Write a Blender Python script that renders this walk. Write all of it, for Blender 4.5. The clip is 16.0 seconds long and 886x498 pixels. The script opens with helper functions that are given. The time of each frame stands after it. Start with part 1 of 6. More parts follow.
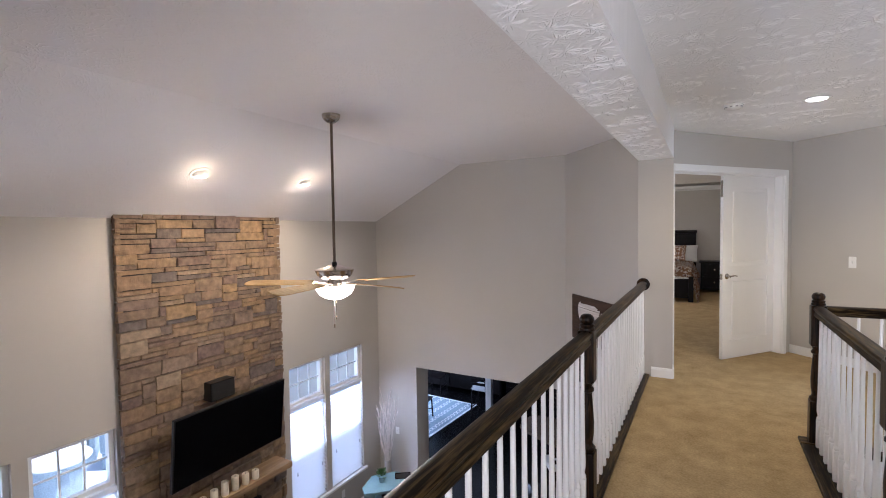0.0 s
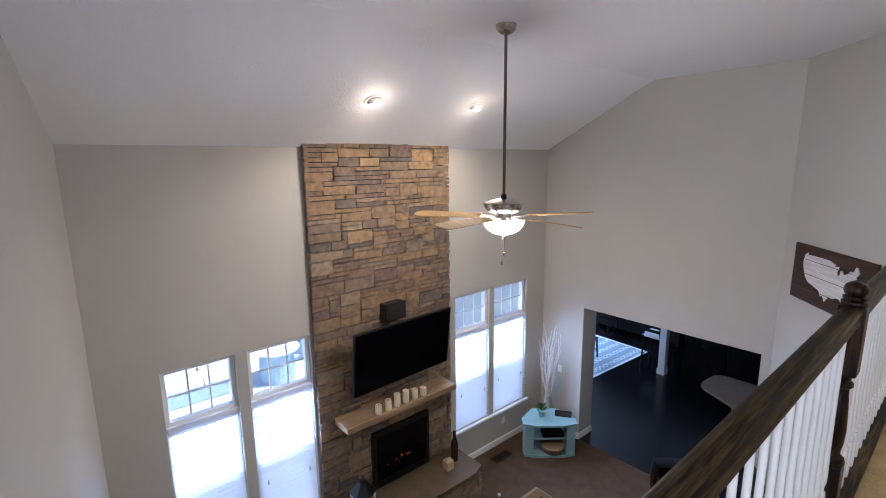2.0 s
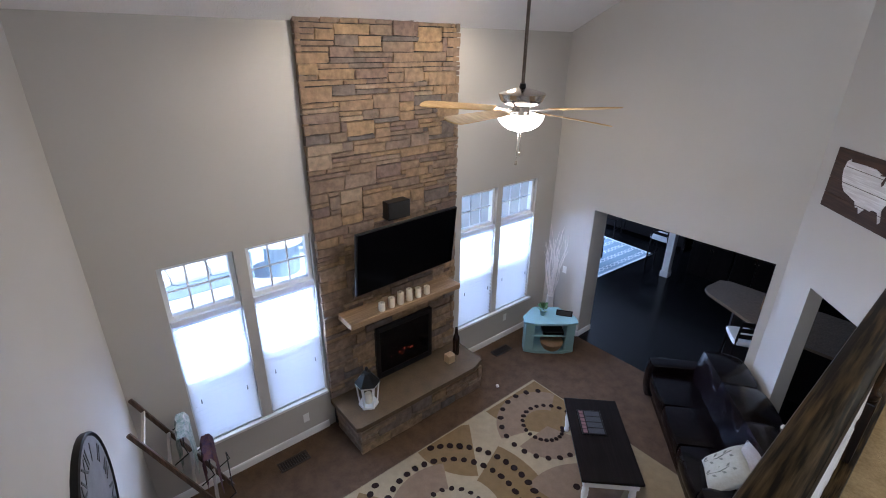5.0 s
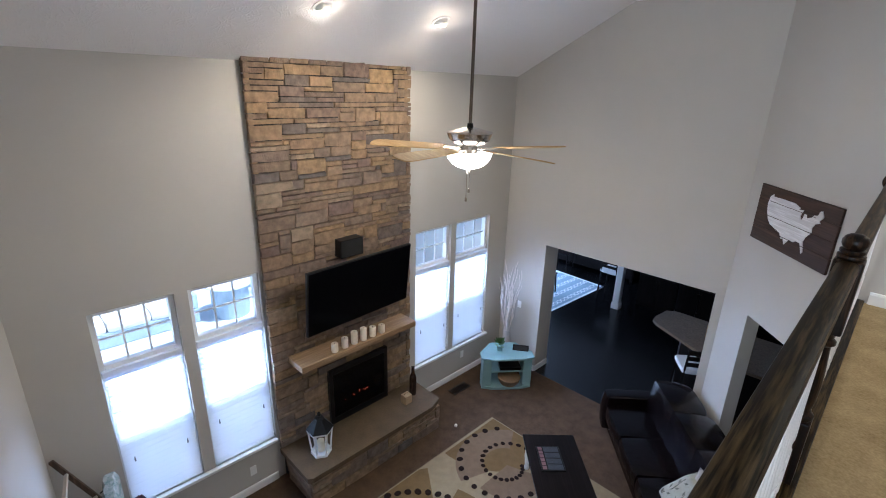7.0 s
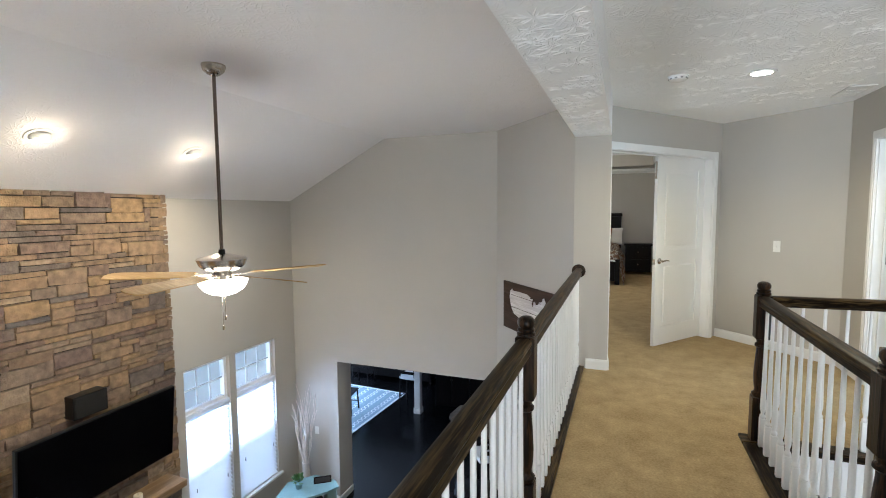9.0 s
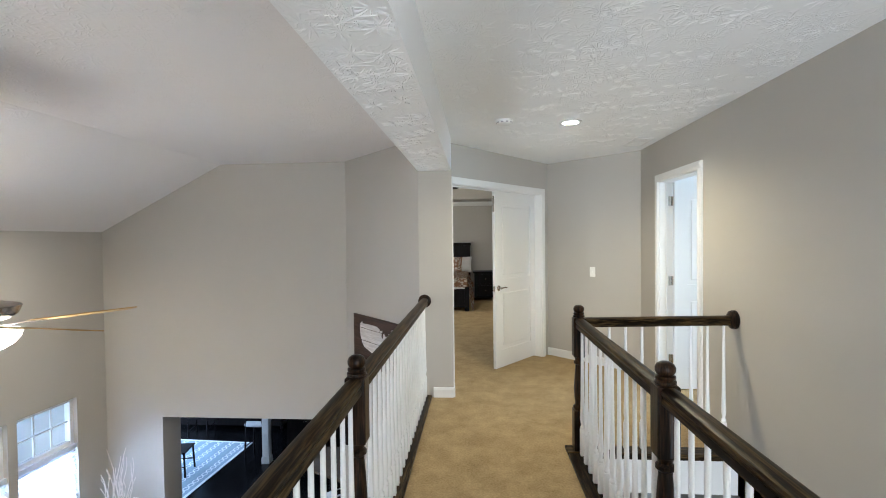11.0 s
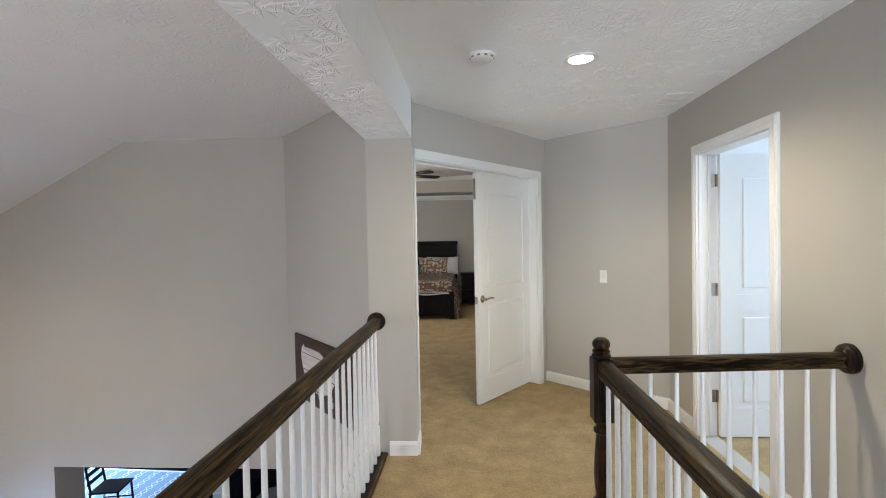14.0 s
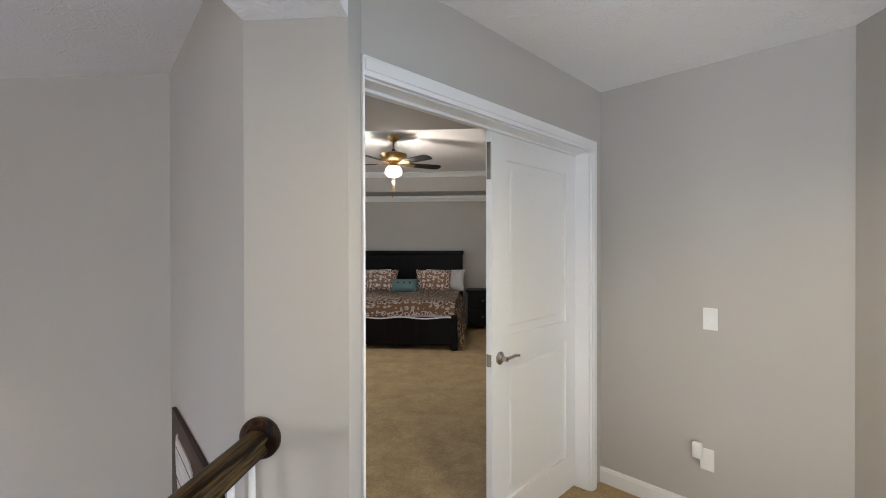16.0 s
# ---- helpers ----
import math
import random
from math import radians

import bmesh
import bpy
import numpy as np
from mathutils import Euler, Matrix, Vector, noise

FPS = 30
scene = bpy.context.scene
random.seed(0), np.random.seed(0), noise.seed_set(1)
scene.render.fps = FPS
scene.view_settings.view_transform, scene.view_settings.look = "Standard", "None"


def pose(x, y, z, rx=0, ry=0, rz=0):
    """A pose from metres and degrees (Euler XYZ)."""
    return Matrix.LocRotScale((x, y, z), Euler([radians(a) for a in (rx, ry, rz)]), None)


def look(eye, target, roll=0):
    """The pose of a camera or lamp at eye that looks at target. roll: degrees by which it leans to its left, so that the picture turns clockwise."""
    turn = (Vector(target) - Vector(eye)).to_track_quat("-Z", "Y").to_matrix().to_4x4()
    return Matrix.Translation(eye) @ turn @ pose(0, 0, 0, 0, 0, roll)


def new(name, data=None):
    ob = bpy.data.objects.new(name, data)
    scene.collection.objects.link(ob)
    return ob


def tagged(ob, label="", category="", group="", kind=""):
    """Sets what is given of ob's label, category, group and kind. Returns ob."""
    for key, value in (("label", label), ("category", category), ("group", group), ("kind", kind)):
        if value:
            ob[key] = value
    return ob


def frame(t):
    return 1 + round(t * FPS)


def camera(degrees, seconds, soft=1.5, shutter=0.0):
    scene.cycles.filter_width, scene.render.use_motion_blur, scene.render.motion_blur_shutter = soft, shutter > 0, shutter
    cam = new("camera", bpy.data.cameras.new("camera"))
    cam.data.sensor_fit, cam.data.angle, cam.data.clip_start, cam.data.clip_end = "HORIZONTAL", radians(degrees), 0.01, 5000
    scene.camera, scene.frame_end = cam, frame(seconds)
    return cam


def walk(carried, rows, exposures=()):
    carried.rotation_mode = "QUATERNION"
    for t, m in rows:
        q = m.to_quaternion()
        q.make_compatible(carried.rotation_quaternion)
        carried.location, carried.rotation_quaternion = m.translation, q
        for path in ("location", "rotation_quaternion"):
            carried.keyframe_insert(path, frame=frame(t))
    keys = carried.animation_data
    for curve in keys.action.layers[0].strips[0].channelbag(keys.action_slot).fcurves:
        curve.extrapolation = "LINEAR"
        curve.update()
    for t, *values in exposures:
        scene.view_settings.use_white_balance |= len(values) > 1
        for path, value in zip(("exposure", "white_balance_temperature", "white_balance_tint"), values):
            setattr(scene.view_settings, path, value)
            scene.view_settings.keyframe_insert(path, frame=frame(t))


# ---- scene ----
cam = camera(86.7, 16.0, soft=1.0)
PATH = [
    (0, (-0.059, -0.188, 1.483), (-1.038, 1.554, 1.402), -0.8),
    (0.5, (-0.109, -0.105, 1.453), (-1.319, 1.483, 1.353), -0.4),
    (1, (-0.203, -0.047, 1.475), (-1.581, 1.393, 1.314), -0.1),
    (1.5, (-0.283, 0.007, 1.483), (-1.752, 1.342, 1.234), 0.0),
    (2, (-0.323, 0.069, 1.486), (-1.818, 1.346, 1.117), -0.6),
    (2.5, (-0.362, 0.148, 1.498), (-1.859, 1.378, 1.001), -0.7),
    (3, (-0.414, 0.179, 1.492), (-1.884, 1.401, 0.903), -0.1),
    (3.5, (-0.466, 0.211, 1.487), (-1.923, 1.409, 0.822), 0.3),
    (4, (-0.518, 0.242, 1.481), (-1.950, 1.426, 0.742), 0.7),
    (4.2, (-0.542, 0.243, 1.484), (-1.960, 1.425, 0.710), 0.7),
    (6.3, (-0.555, 0.262, 1.429), (-1.953, 1.439, 0.617), 1.0),
    (6.5, (-0.557, 0.274, 1.438), (-1.945, 1.484, 0.659), 1.3),
    (7, (-0.528, 0.279, 1.454), (-1.858, 1.624, 0.806), 1.6),
    (7.5, (-0.438, 0.300, 1.444), (-1.659, 1.805, 0.948), 1.2),
    (8, (-0.352, 0.313, 1.462), (-1.432, 1.958, 1.101), 0.3),
    (8.5, (-0.290, 0.353, 1.475), (-1.183, 2.124, 1.219), -0.3),
    (9, (-0.228, 0.354, 1.480), (-0.943, 2.215, 1.318), -0.4),
    (9.5, (-0.168, 0.387, 1.472), (-0.697, 2.313, 1.367), -0.6),
    (10, (-0.117, 0.416, 1.489), (-0.482, 2.381, 1.412), -0.9),
    (10.2, (-0.116, 0.421, 1.498), (-0.407, 2.398, 1.429), -0.9),
    (12.5, (-0.034, 0.650, 1.504), (-0.120, 2.648, 1.480), -0.6),
    (13, (0.007, 0.938, 1.486), (-0.101, 2.934, 1.452), -0.4),
    (13.5, (0.019, 1.293, 1.483), (-0.091, 3.289, 1.440), -0.7),
    (14, (0.043, 1.707, 1.472), (-0.075, 3.702, 1.425), -1.1),
    (14.5, (0.063, 2.148, 1.471), (-0.071, 4.143, 1.433), -1.0),
    (15, (0.050, 2.599, 1.463), (-0.082, 4.594, 1.443), -0.8),
    (15.5, (0.028, 3.077, 1.470), (-0.103, 5.072, 1.451), -0.5),
    (16, (0.038, 3.513, 1.477), (-0.116, 5.507, 1.466), -0.1),
]
walk(cam, [(t, look(eye, target, roll)) for t, eye, target, roll in PATH], exposures=[(0, 0.74, 5400, 17), (1, 0.84, 5200, 14), (2.5, 0.72, 5050, 13), (7, 0.78, 5000, 9), (8, 0.87, 5150, 6), (10, 0.98, 5250, 4), (12.5, 1.05, 5200, 7), (15, 0.81, 5200, 8), (16, 0.84, 5200, 10)])

# ---- world, sun, large lights ----
world = bpy.data.worlds.new("daylight")
scene.world = world
world.use_nodes = True
wn = world.node_tree.nodes
sky = wn.new("ShaderNodeTexSky")
sky.sky_type, sky.sun_disc, sky.sun_elevation, sky.sun_rotation = "NISHITA", False, radians(66), radians(50)
wn["Background"].inputs["Strength"].default_value = 0.15
world.node_tree.links.new(sky.outputs[0], wn["Background"].inputs["Color"])
sun_data = bpy.data.lights.new("sun", "SUN")
sun_data.energy, sun_data.angle, sun_data.color = 4.5, radians(6), (1.0, 0.95, 0.88)
sun = new("sun", sun_data)
sun.matrix_world = look((3, 2.5, 9), (0, 0, 0))


def area_light(name, eye, target, sx, sy, power, color):
    data = bpy.data.lights.new(name, "AREA")
    data.shape, data.size, data.size_y, data.energy, data.color = "RECTANGLE", sx, sy, power, color
    ob = new(name, data)
    ob.matrix_world = look(eye, target)
    return ob


def bulb(name, place, power, color, radius):
    data = bpy.data.lights.new(name, "POINT")
    data.energy, data.color, data.shadow_soft_size = power, color, radius
    ob = new(name, data)
    ob.location = place
    return ob


def down_spot(name, eye, target, power, color, degrees=110):
    data = bpy.data.lights.new(name, "SPOT")
    data.energy, data.color, data.spot_size, data.spot_blend, data.shadow_soft_size = power, color, radians(degrees), 0.7, 0.05
    ob = new(name, data)
    ob.matrix_world = look(eye, target)
    return ob


SKY = (0.72, 0.81, 1.0)
WARM = (1.0, 0.74, 0.44)
XW, F = -4.8, -2.83          # fireplace wall, lower floor
# daylight in the openings of the great room windows
area_light("window_light_a", (XW - 0.20, 1.36, -1.6), (0, 1.36, -1.6), 1.45, 1.45, 80, SKY)
area_light("window_light_b", (XW - 0.20, 4.9, -1.6), (0, 4.9, -1.6), 1.55, 1.45, 80, SKY)
# added fill from behind the start; no window is known there
area_light("foyer_fill_light", (0.4, -3.95, 1.4), (0.4, 0, 1.3), 1.8, 1.5, 62, (1.0, 0.93, 0.85))
# made-up lamp low in the stairwell, lifts the beam and hall ceiling
area_light("stairwell_fill_light", (1.17, -3.95, -0.7), (1.0, 0, -0.2), 0.8, 2.0, 118, (1.0, 0.94, 0.87))
# daylight of the other rooms, from assumed windows out of view
area_light("side_room_light", (4.15, 4.6, 1.4), (1.5, 4.7, 1.2), 1.4, 1.4, 30, (0.82, 0.91, 1.0))
area_light("bedroom_window_light", (-4.9, 8.6, 1.5), (0, 8.6, 1.0), 1.6, 1.4, 22, (1.0, 0.96, 0.90))
area_light("dining_window_light", (-7.9, 9.0, -1.5), (-5, 9.0, -2.4), 2.2, 1.6, 110, SKY)
for ly, lx in ((2.45, -4.00), (3.67, -3.96)):
    down_spot("slope_light", (lx + 0.02, ly, 1.975), (lx - 0.10, ly, 0), 46, WARM, 160)
    bulb("slope_bulb", (lx + 0.02, ly, 1.945), 1.4, WARM, 0.045)
down_spot("hall_light", (0.66, 4.33, 2.40), (0.66, 4.33, 0), 52, (1.0, 0.76, 0.42), 155)

# ---- materials ----


def nodes_of(name):
    m = bpy.data.materials.new(name)
    m.use_nodes = True
    return m, m.node_tree.nodes, m.node_tree.links, m.node_tree.nodes["Principled BSDF"]


def mat(name, color, rough=0.6, metal=0.0, vary=0.12, scale=6.0, fine=90.0, bump=0.0, bump_scale=None, second=None, stretch=None, spec=0.5, per_object=0.0, coat=0.0, detail=5):
    """A surface with two scales of variation and fine relief."""
    m, n, l, b = nodes_of(name)
    co = n.new("ShaderNodeTexCoord")
    src = co.outputs["Object"]
    if stretch:
        mp = n.new("ShaderNodeMapping")
        mp.inputs["Scale"].default_value = stretch
        l.new(src, mp.inputs[0])
        src = mp.outputs[0]
    big, small = n.new("ShaderNodeTexNoise"), n.new("ShaderNodeTexNoise")
    big.inputs["Scale"].default_value, small.inputs["Scale"].default_value = scale, fine
    big.inputs["Detail"].default_value, small.inputs["Detail"].default_value = detail, 3
    big.inputs["Roughness"].default_value = 0.5 if detail < 8 else 0.72
    l.new(src, big.inputs["Vector"]), l.new(src, small.inputs["Vector"])
    mixf = n.new("ShaderNodeMath")
    mixf.operation = "MULTIPLY_ADD"
    mixf.inputs[1].default_value = 0.4
    l.new(small.outputs[0], mixf.inputs[0])
    sc = n.new("ShaderNodeMath")
    sc.operation = "MULTIPLY"
    sc.inputs[1].default_value = 0.6
    l.new(big.outputs[0], sc.inputs[0])
    l.new(sc.outputs[0], mixf.inputs[2])
    ramp = n.new("ShaderNodeValToRGB")
    c = Vector(color)
    lo, hi = (Vector(second), c) if second else (c * (1 - vary), c * (1 + vary))
    ramp.color_ramp.elements[0].position, ramp.color_ramp.elements[1].position = 0.32, 0.68
    ramp.color_ramp.elements[0].color = (*lo, 1)
    ramp.color_ramp.elements[1].color = (*[min(1, v) for v in hi], 1)
    l.new(mixf.outputs[0], ramp.inputs[0])
    out = ramp.outputs[0]
    if per_object:
        info = n.new("ShaderNodeObjectInfo")
        hsv = n.new("ShaderNodeHueSaturation")
        mr = n.new("ShaderNodeMapRange")
        mr.inputs["To Min"].default_value, mr.inputs["To Max"].default_value = 1 - per_object, 1 + per_object
        l.new(info.outputs["Random"], mr.inputs["Value"])
        l.new(mr.outputs[0], hsv.inputs["Value"])
        l.new(out, hsv.inputs["Color"])
        out = hsv.outputs[0]
    l.new(out, b.inputs["Base Color"])
    b.inputs["Roughness"].default_value, b.inputs["Metallic"].default_value = rough, metal
    b.inputs["Specular IOR Level"].default_value, b.inputs["Coat Weight"].default_value = spec, coat
    if bump:
        bp, tex = n.new("ShaderNodeBump"), n.new("ShaderNodeTexNoise")
        tex.inputs["Scale"].default_value, tex.inputs["Detail"].default_value = bump_scale or fine, 6
        bp.inputs["Strength"].default_value, bp.inputs["Distance"].default_value = bump, 0.01
        l.new(src, tex.inputs["Vector"]), l.new(tex.outputs[0], bp.inputs["Height"]), l.new(bp.outputs[0], b.inputs["Normal"])
    return m


def emit(name, color, strength):
    m, n, l, b = nodes_of(name)
    b.inputs["Base Color"].default_value = (*color, 1)
    b.inputs["Emission Color"].default_value, b.inputs["Emission Strength"].default_value = (*color, 1), strength
    return m


def wood(name, dark, light, rough=0.35, axis=1, rings=14.0, coat=0.2, spec=0.4):
    """Stained oak with long grain along one axis."""
    m, n, l, b = nodes_of(name)
    co, mp = n.new("ShaderNodeTexCoord"), n.new("ShaderNodeMapping")
    s = [rings] * 3
    s[axis] = rings * 0.05
    mp.inputs["Scale"].default_value = s
    l.new(co.outputs["Object"], mp.inputs[0])
    a, c = n.new("ShaderNodeTexNoise"), n.new("ShaderNodeTexNoise")
    a.inputs["Scale"].default_value, a.inputs["Detail"].default_value, a.inputs["Distortion"].default_value = 1.6, 4, 1.2
    c.inputs["Scale"].default_value, c.inputs["Detail"].default_value = 9, 5
    l.new(mp.outputs[0], a.inputs["Vector"]), l.new(mp.outputs[0], c.inputs["Vector"])
    mx = n.new("ShaderNodeMix")
    mx.inputs[0].default_value = 0.45
    l.new(a.outputs[0], mx.inputs[2]), l.new(c.outputs[0], mx.inputs[3])
    ramp = n.new("ShaderNodeValToRGB")
    ramp.color_ramp.elements[0].position, ramp.color_ramp.elements[1].position = 0.46, 0.66
    ramp.color_ramp.elements[0].color, ramp.color_ramp.elements[1].color = (*dark, 1), (*light, 1)
    l.new(mx.outputs[0], ramp.inputs[0]), l.new(ramp.outputs[0], b.inputs["Base Color"])
    bp = n.new("ShaderNodeBump")
    bp.inputs["Strength"].default_value, bp.inputs["Distance"].default_value = 0.25, 0.004
    l.new(mx.outputs[0], bp.inputs["Height"]), l.new(bp.outputs[0], b.inputs["Normal"])
    b.inputs["Roughness"].default_value, b.inputs["Coat Weight"].default_value, b.inputs["Coat Roughness"].default_value = rough, coat, 0.25
    b.inputs["Specular IOR Level"].default_value = spec
    return m


def stomped(name, color, strength):
    """White ceiling paint with brush-stomped stars of thin ridges."""
    m, n, l, b = nodes_of(name)
    co = n.new("ShaderNodeTexCoord")
    heights = []
    for k, (s, shift) in enumerate(((5.2, 0.0), (6.3, 7.7))):
        mp, vo = n.new("ShaderNodeMapping"), n.new("ShaderNodeTexVoronoi")
        mp.inputs["Location"].default_value = (shift, shift * 0.6, 0)
        mp.inputs["Scale"].default_value = (1, 1, 0)
        l.new(co.outputs["Object"], mp.inputs[0])
        warp, wadd = n.new("ShaderNodeTexNoise"), n.new("ShaderNodeVectorMath")
        warp.inputs["Scale"].default_value = 9
        l.new(mp.outputs[0], warp.inputs["Vector"])
        wadd.operation = "MULTIPLY_ADD"
        wadd.inputs[1].default_value = (0.05, 0.05, 0)
        l.new(warp.outputs["Color"], wadd.inputs[0]), l.new(mp.outputs[0], wadd.inputs[2])
        vo.voronoi_dimensions = "2D"
        vo.inputs["Scale"].default_value = s
        l.new(wadd.outputs[0], vo.inputs["Vector"])
        d = n.new("ShaderNodeVectorMath")
        d.operation = "SUBTRACT"
        l.new(wadd.outputs[0], d.inputs[0]), l.new(vo.outputs["Position"], d.inputs[1])
        xyz, at = n.new("ShaderNodeSeparateXYZ"), n.new("ShaderNodeMath")
        at.operation = "ARCTAN2"
        l.new(d.outputs[0], xyz.inputs[0]), l.new(xyz.outputs[0], at.inputs[0]), l.new(xyz.outputs[1], at.inputs[1])
        mul, si = n.new("ShaderNodeMath"), n.new("ShaderNodeMath")
        mul.operation, mul.inputs[1].default_value = "MULTIPLY_ADD", 9.0
        l.new(at.outputs[0], mul.inputs[0])
        wob = n.new("ShaderNodeMath")
        wob.operation, wob.inputs[1].default_value = "MULTIPLY", 30.0
        l.new(warp.outputs[0], wob.inputs[0]), l.new(wob.outputs[0], mul.inputs[2])
        si.operation = "SINE"
        l.new(mul.outputs[0], si.inputs[0])
        fall = n.new("ShaderNodeMapRange")
        fall.inputs["From Min"].default_value, fall.inputs["From Max"].default_value = 0.0, 0.62
        fall.inputs["To Min"].default_value, fall.inputs["To Max"].default_value = 1.0, 0.0
        l.new(vo.outputs["Distance"], fall.inputs["Value"])
        sharp = n.new("ShaderNodeMapRange")
        sharp.inputs["From Min"].default_value, sharp.inputs["From Max"].default_value = 0.35, 1.0
        l.new(si.outputs[0], sharp.inputs["Value"])
        h = n.new("ShaderNodeMath")
        h.operation = "MULTIPLY"
        l.new(sharp.outputs[0], h.inputs[0]), l.new(fall.outputs[0], h.inputs[1])
        heights.append(h)
    add = n.new("ShaderNodeMath")
    add.operation = "MAXIMUM"
    l.new(heights[0].outputs[0], add.inputs[0]), l.new(heights[1].outputs[0], add.inputs[1])
    patch = n.new("ShaderNodeTexNoise")
    patch.inputs["Scale"].default_value = 2.2
    l.new(co.outputs["Object"], patch.inputs["Vector"])
    pm, fin = n.new("ShaderNodeMapRange"), n.new("ShaderNodeMath")
    pm.inputs["From Min"].default_value, pm.inputs["From Max"].default_value = 0.3, 0.6
    fin.operation = "MULTIPLY"
    l.new(patch.outputs[0], pm.inputs["Value"]), l.new(add.outputs[0], fin.inputs[0]), l.new(pm.outputs[0], fin.inputs[1])
    bp = n.new("ShaderNodeBump")
    bp.inputs["Strength"].default_value, bp.inputs["Distance"].default_value = strength, 0.012
    l.new(fin.outputs[0], bp.inputs["Height"]), l.new(bp.outputs[0], b.inputs["Normal"])
    b.inputs["Base Color"].default_value, b.inputs["Roughness"].default_value = (*color, 1), 0.55
    return m


WALL = mat("wall_paint", (0.475, 0.449, 0.408), 0.75, vary=0.03, scale=1.5, fine=240, bump=0.08, bump_scale=260)
CEIL = stomped("ceiling_paint", (0.90, 0.90, 0.90), 0.4)
CEIL_FINE = stomped("vault_paint", (0.80, 0.765, 0.75), 0.35)
TRIM = mat("white_trim", (0.80, 0.79, 0.77), 0.35, vary=0.02, scale=3, fine=120, bump=0.03)
DOORPAINT = mat("door_paint", (0.80, 0.79, 0.77), 0.4, vary=0.02, scale=3, fine=160, bump=0.05, bump_scale=120, stretch=(1, 1, 0.15))
CARPET_UP = mat("tan_carpet", (0.57, 0.435, 0.235), 0.95, second=(0.28, 0.20, 0.095), scale=5.0, fine=75, detail=12, bump=0.9, bump_scale=260, spec=0.1)
CARPET_LOW = mat("brown_carpet", (0.128, 0.083, 0.052), 0.95, second=(0.055, 0.035, 0.023), scale=7, fine=170, detail=10, bump=1.0, bump_scale=170, spec=0.1)
STAIN_Y = wood("stained_oak_rail", (0.007, 0.0042, 0.002), (0.118, 0.076, 0.030), 0.36, 1, 20, 0.0, 0.09)
STAIN_X = wood("stained_oak_cross_rail", (0.007, 0.0042, 0.002), (0.118, 0.076, 0.030), 0.36, 0, 20, 0.0, 0.09)
STAIN_Z = wood("stained_oak_post", (0.004, 0.0022, 0.0015), (0.06, 0.03, 0.013), 0.32, 2, 18, 0.0, 0.2)
DARKFLOOR = wood("black_wood_floor", (0.002, 0.002, 0.0025), (0.005, 0.005, 0.006), 0.2, 1, 9, 0.0, 0.22)
BLACKWOOD = wood("espresso_wood", (0.003, 0.002, 0.002), (0.009, 0.0055, 0.005), 0.42, 2, 12, 0.0, 0.14)
NICKEL = mat("brushed_nickel", (0.44, 0.39, 0.33), 0.25, 1.0, vary=0.05, scale=20)
BRASS = mat("antique_brass", (0.55, 0.38, 0.15), 0.3, 1.0, vary=0.1, scale=20)
BLACK = mat("black_plastic", (0.005, 0.005, 0.0055), 0.4, vary=0.1, spec=0.25)
SCREEN = mat("tv_screen", (0.002, 0.002, 0.0025), 0.15, vary=0.02, spec=0.12)
GLASS, gn, gl, gb = nodes_of("window_glass")
gb.inputs["Roughness"].default_value, gb.inputs["Transmission Weight"].default_value, gb.inputs["IOR"].default_value = 0.0, 1.0, 1.02
gb.inputs["Base Color"].default_value = (0.95, 0.98, 1, 1)

# ---- mesh helpers ----


def link(name, bm, material, parent=None, label="", smooth=False):
    me = bpy.data.meshes.new(name)
    bmesh.ops.recalc_face_normals(bm, faces=bm.faces)
    bm.to_mesh(me)
    bm.free()
    me.materials.append(material)
    if smooth:
        me.shade_smooth()
        me.set_sharp_from_angle(angle=radians(40))
    ob = new(name, me)
    ob.parent = parent
    if label:
        ob["label"] = label
    return ob


def part(name, bm, material, parent, label="", smooth=False):
    return link(name, bm, material, parent, label, smooth)


def thing(name, place, label, category, group="", turn=0.0, kind=""):
    ob = new(name)
    ob.empty_display_size = 0.05
    ob.matrix_world = pose(*place, 0, 0, turn)
    return tagged(ob, label, category, group, kind)


def structure(name, bm, material, label, category="", smooth=False):
    return tagged(link(name, bm, material, None, "", smooth), label, category or name.split("_")[0], kind="structure")


def box(bm, x0, x1, y0, y1, z0, z1, bevel=0.0, m=None):
    r = bmesh.ops.create_cube(bm, size=1)
    vs = r["verts"]
    for v in vs:
        v.co = Vector((x0 + (v.co.x + 0.5) * (x1 - x0), y0 + (v.co.y + 0.5) * (y1 - y0), z0 + (v.co.z + 0.5) * (z1 - z0)))
    if bevel:
        es = list({e for v in vs for e in v.link_edges})
        r = bmesh.ops.bevel(bm, geom=es, offset=bevel, segments=2, profile=0.5, affect="EDGES")
        vs = list({v for f in r["faces"] for v in f.verts} | {v for v in vs if v.is_valid})
    if m is not None:
        bmesh.ops.transform(bm, matrix=m, verts=vs)
    return bm


def B(*a, **k):
    return box(bmesh.new(), *a, **k)


def prism(bm, poly, z0, z1, m=None):
    """A flat outline pulled up from z0 to z1."""
    lo = [bm.verts.new((x, y, z0)) for x, y in poly]
    hi = [bm.verts.new((x, y, z1)) for x, y in poly]
    bm.faces.new(lo[::-1]), bm.faces.new(hi)
    k = len(poly)
    for i in range(k):
        bm.faces.new((lo[i], lo[(i + 1) % k], hi[(i + 1) % k], hi[i]))
    if m is not None:
        bmesh.ops.transform(bm, matrix=m, verts=lo + hi)
    return bm


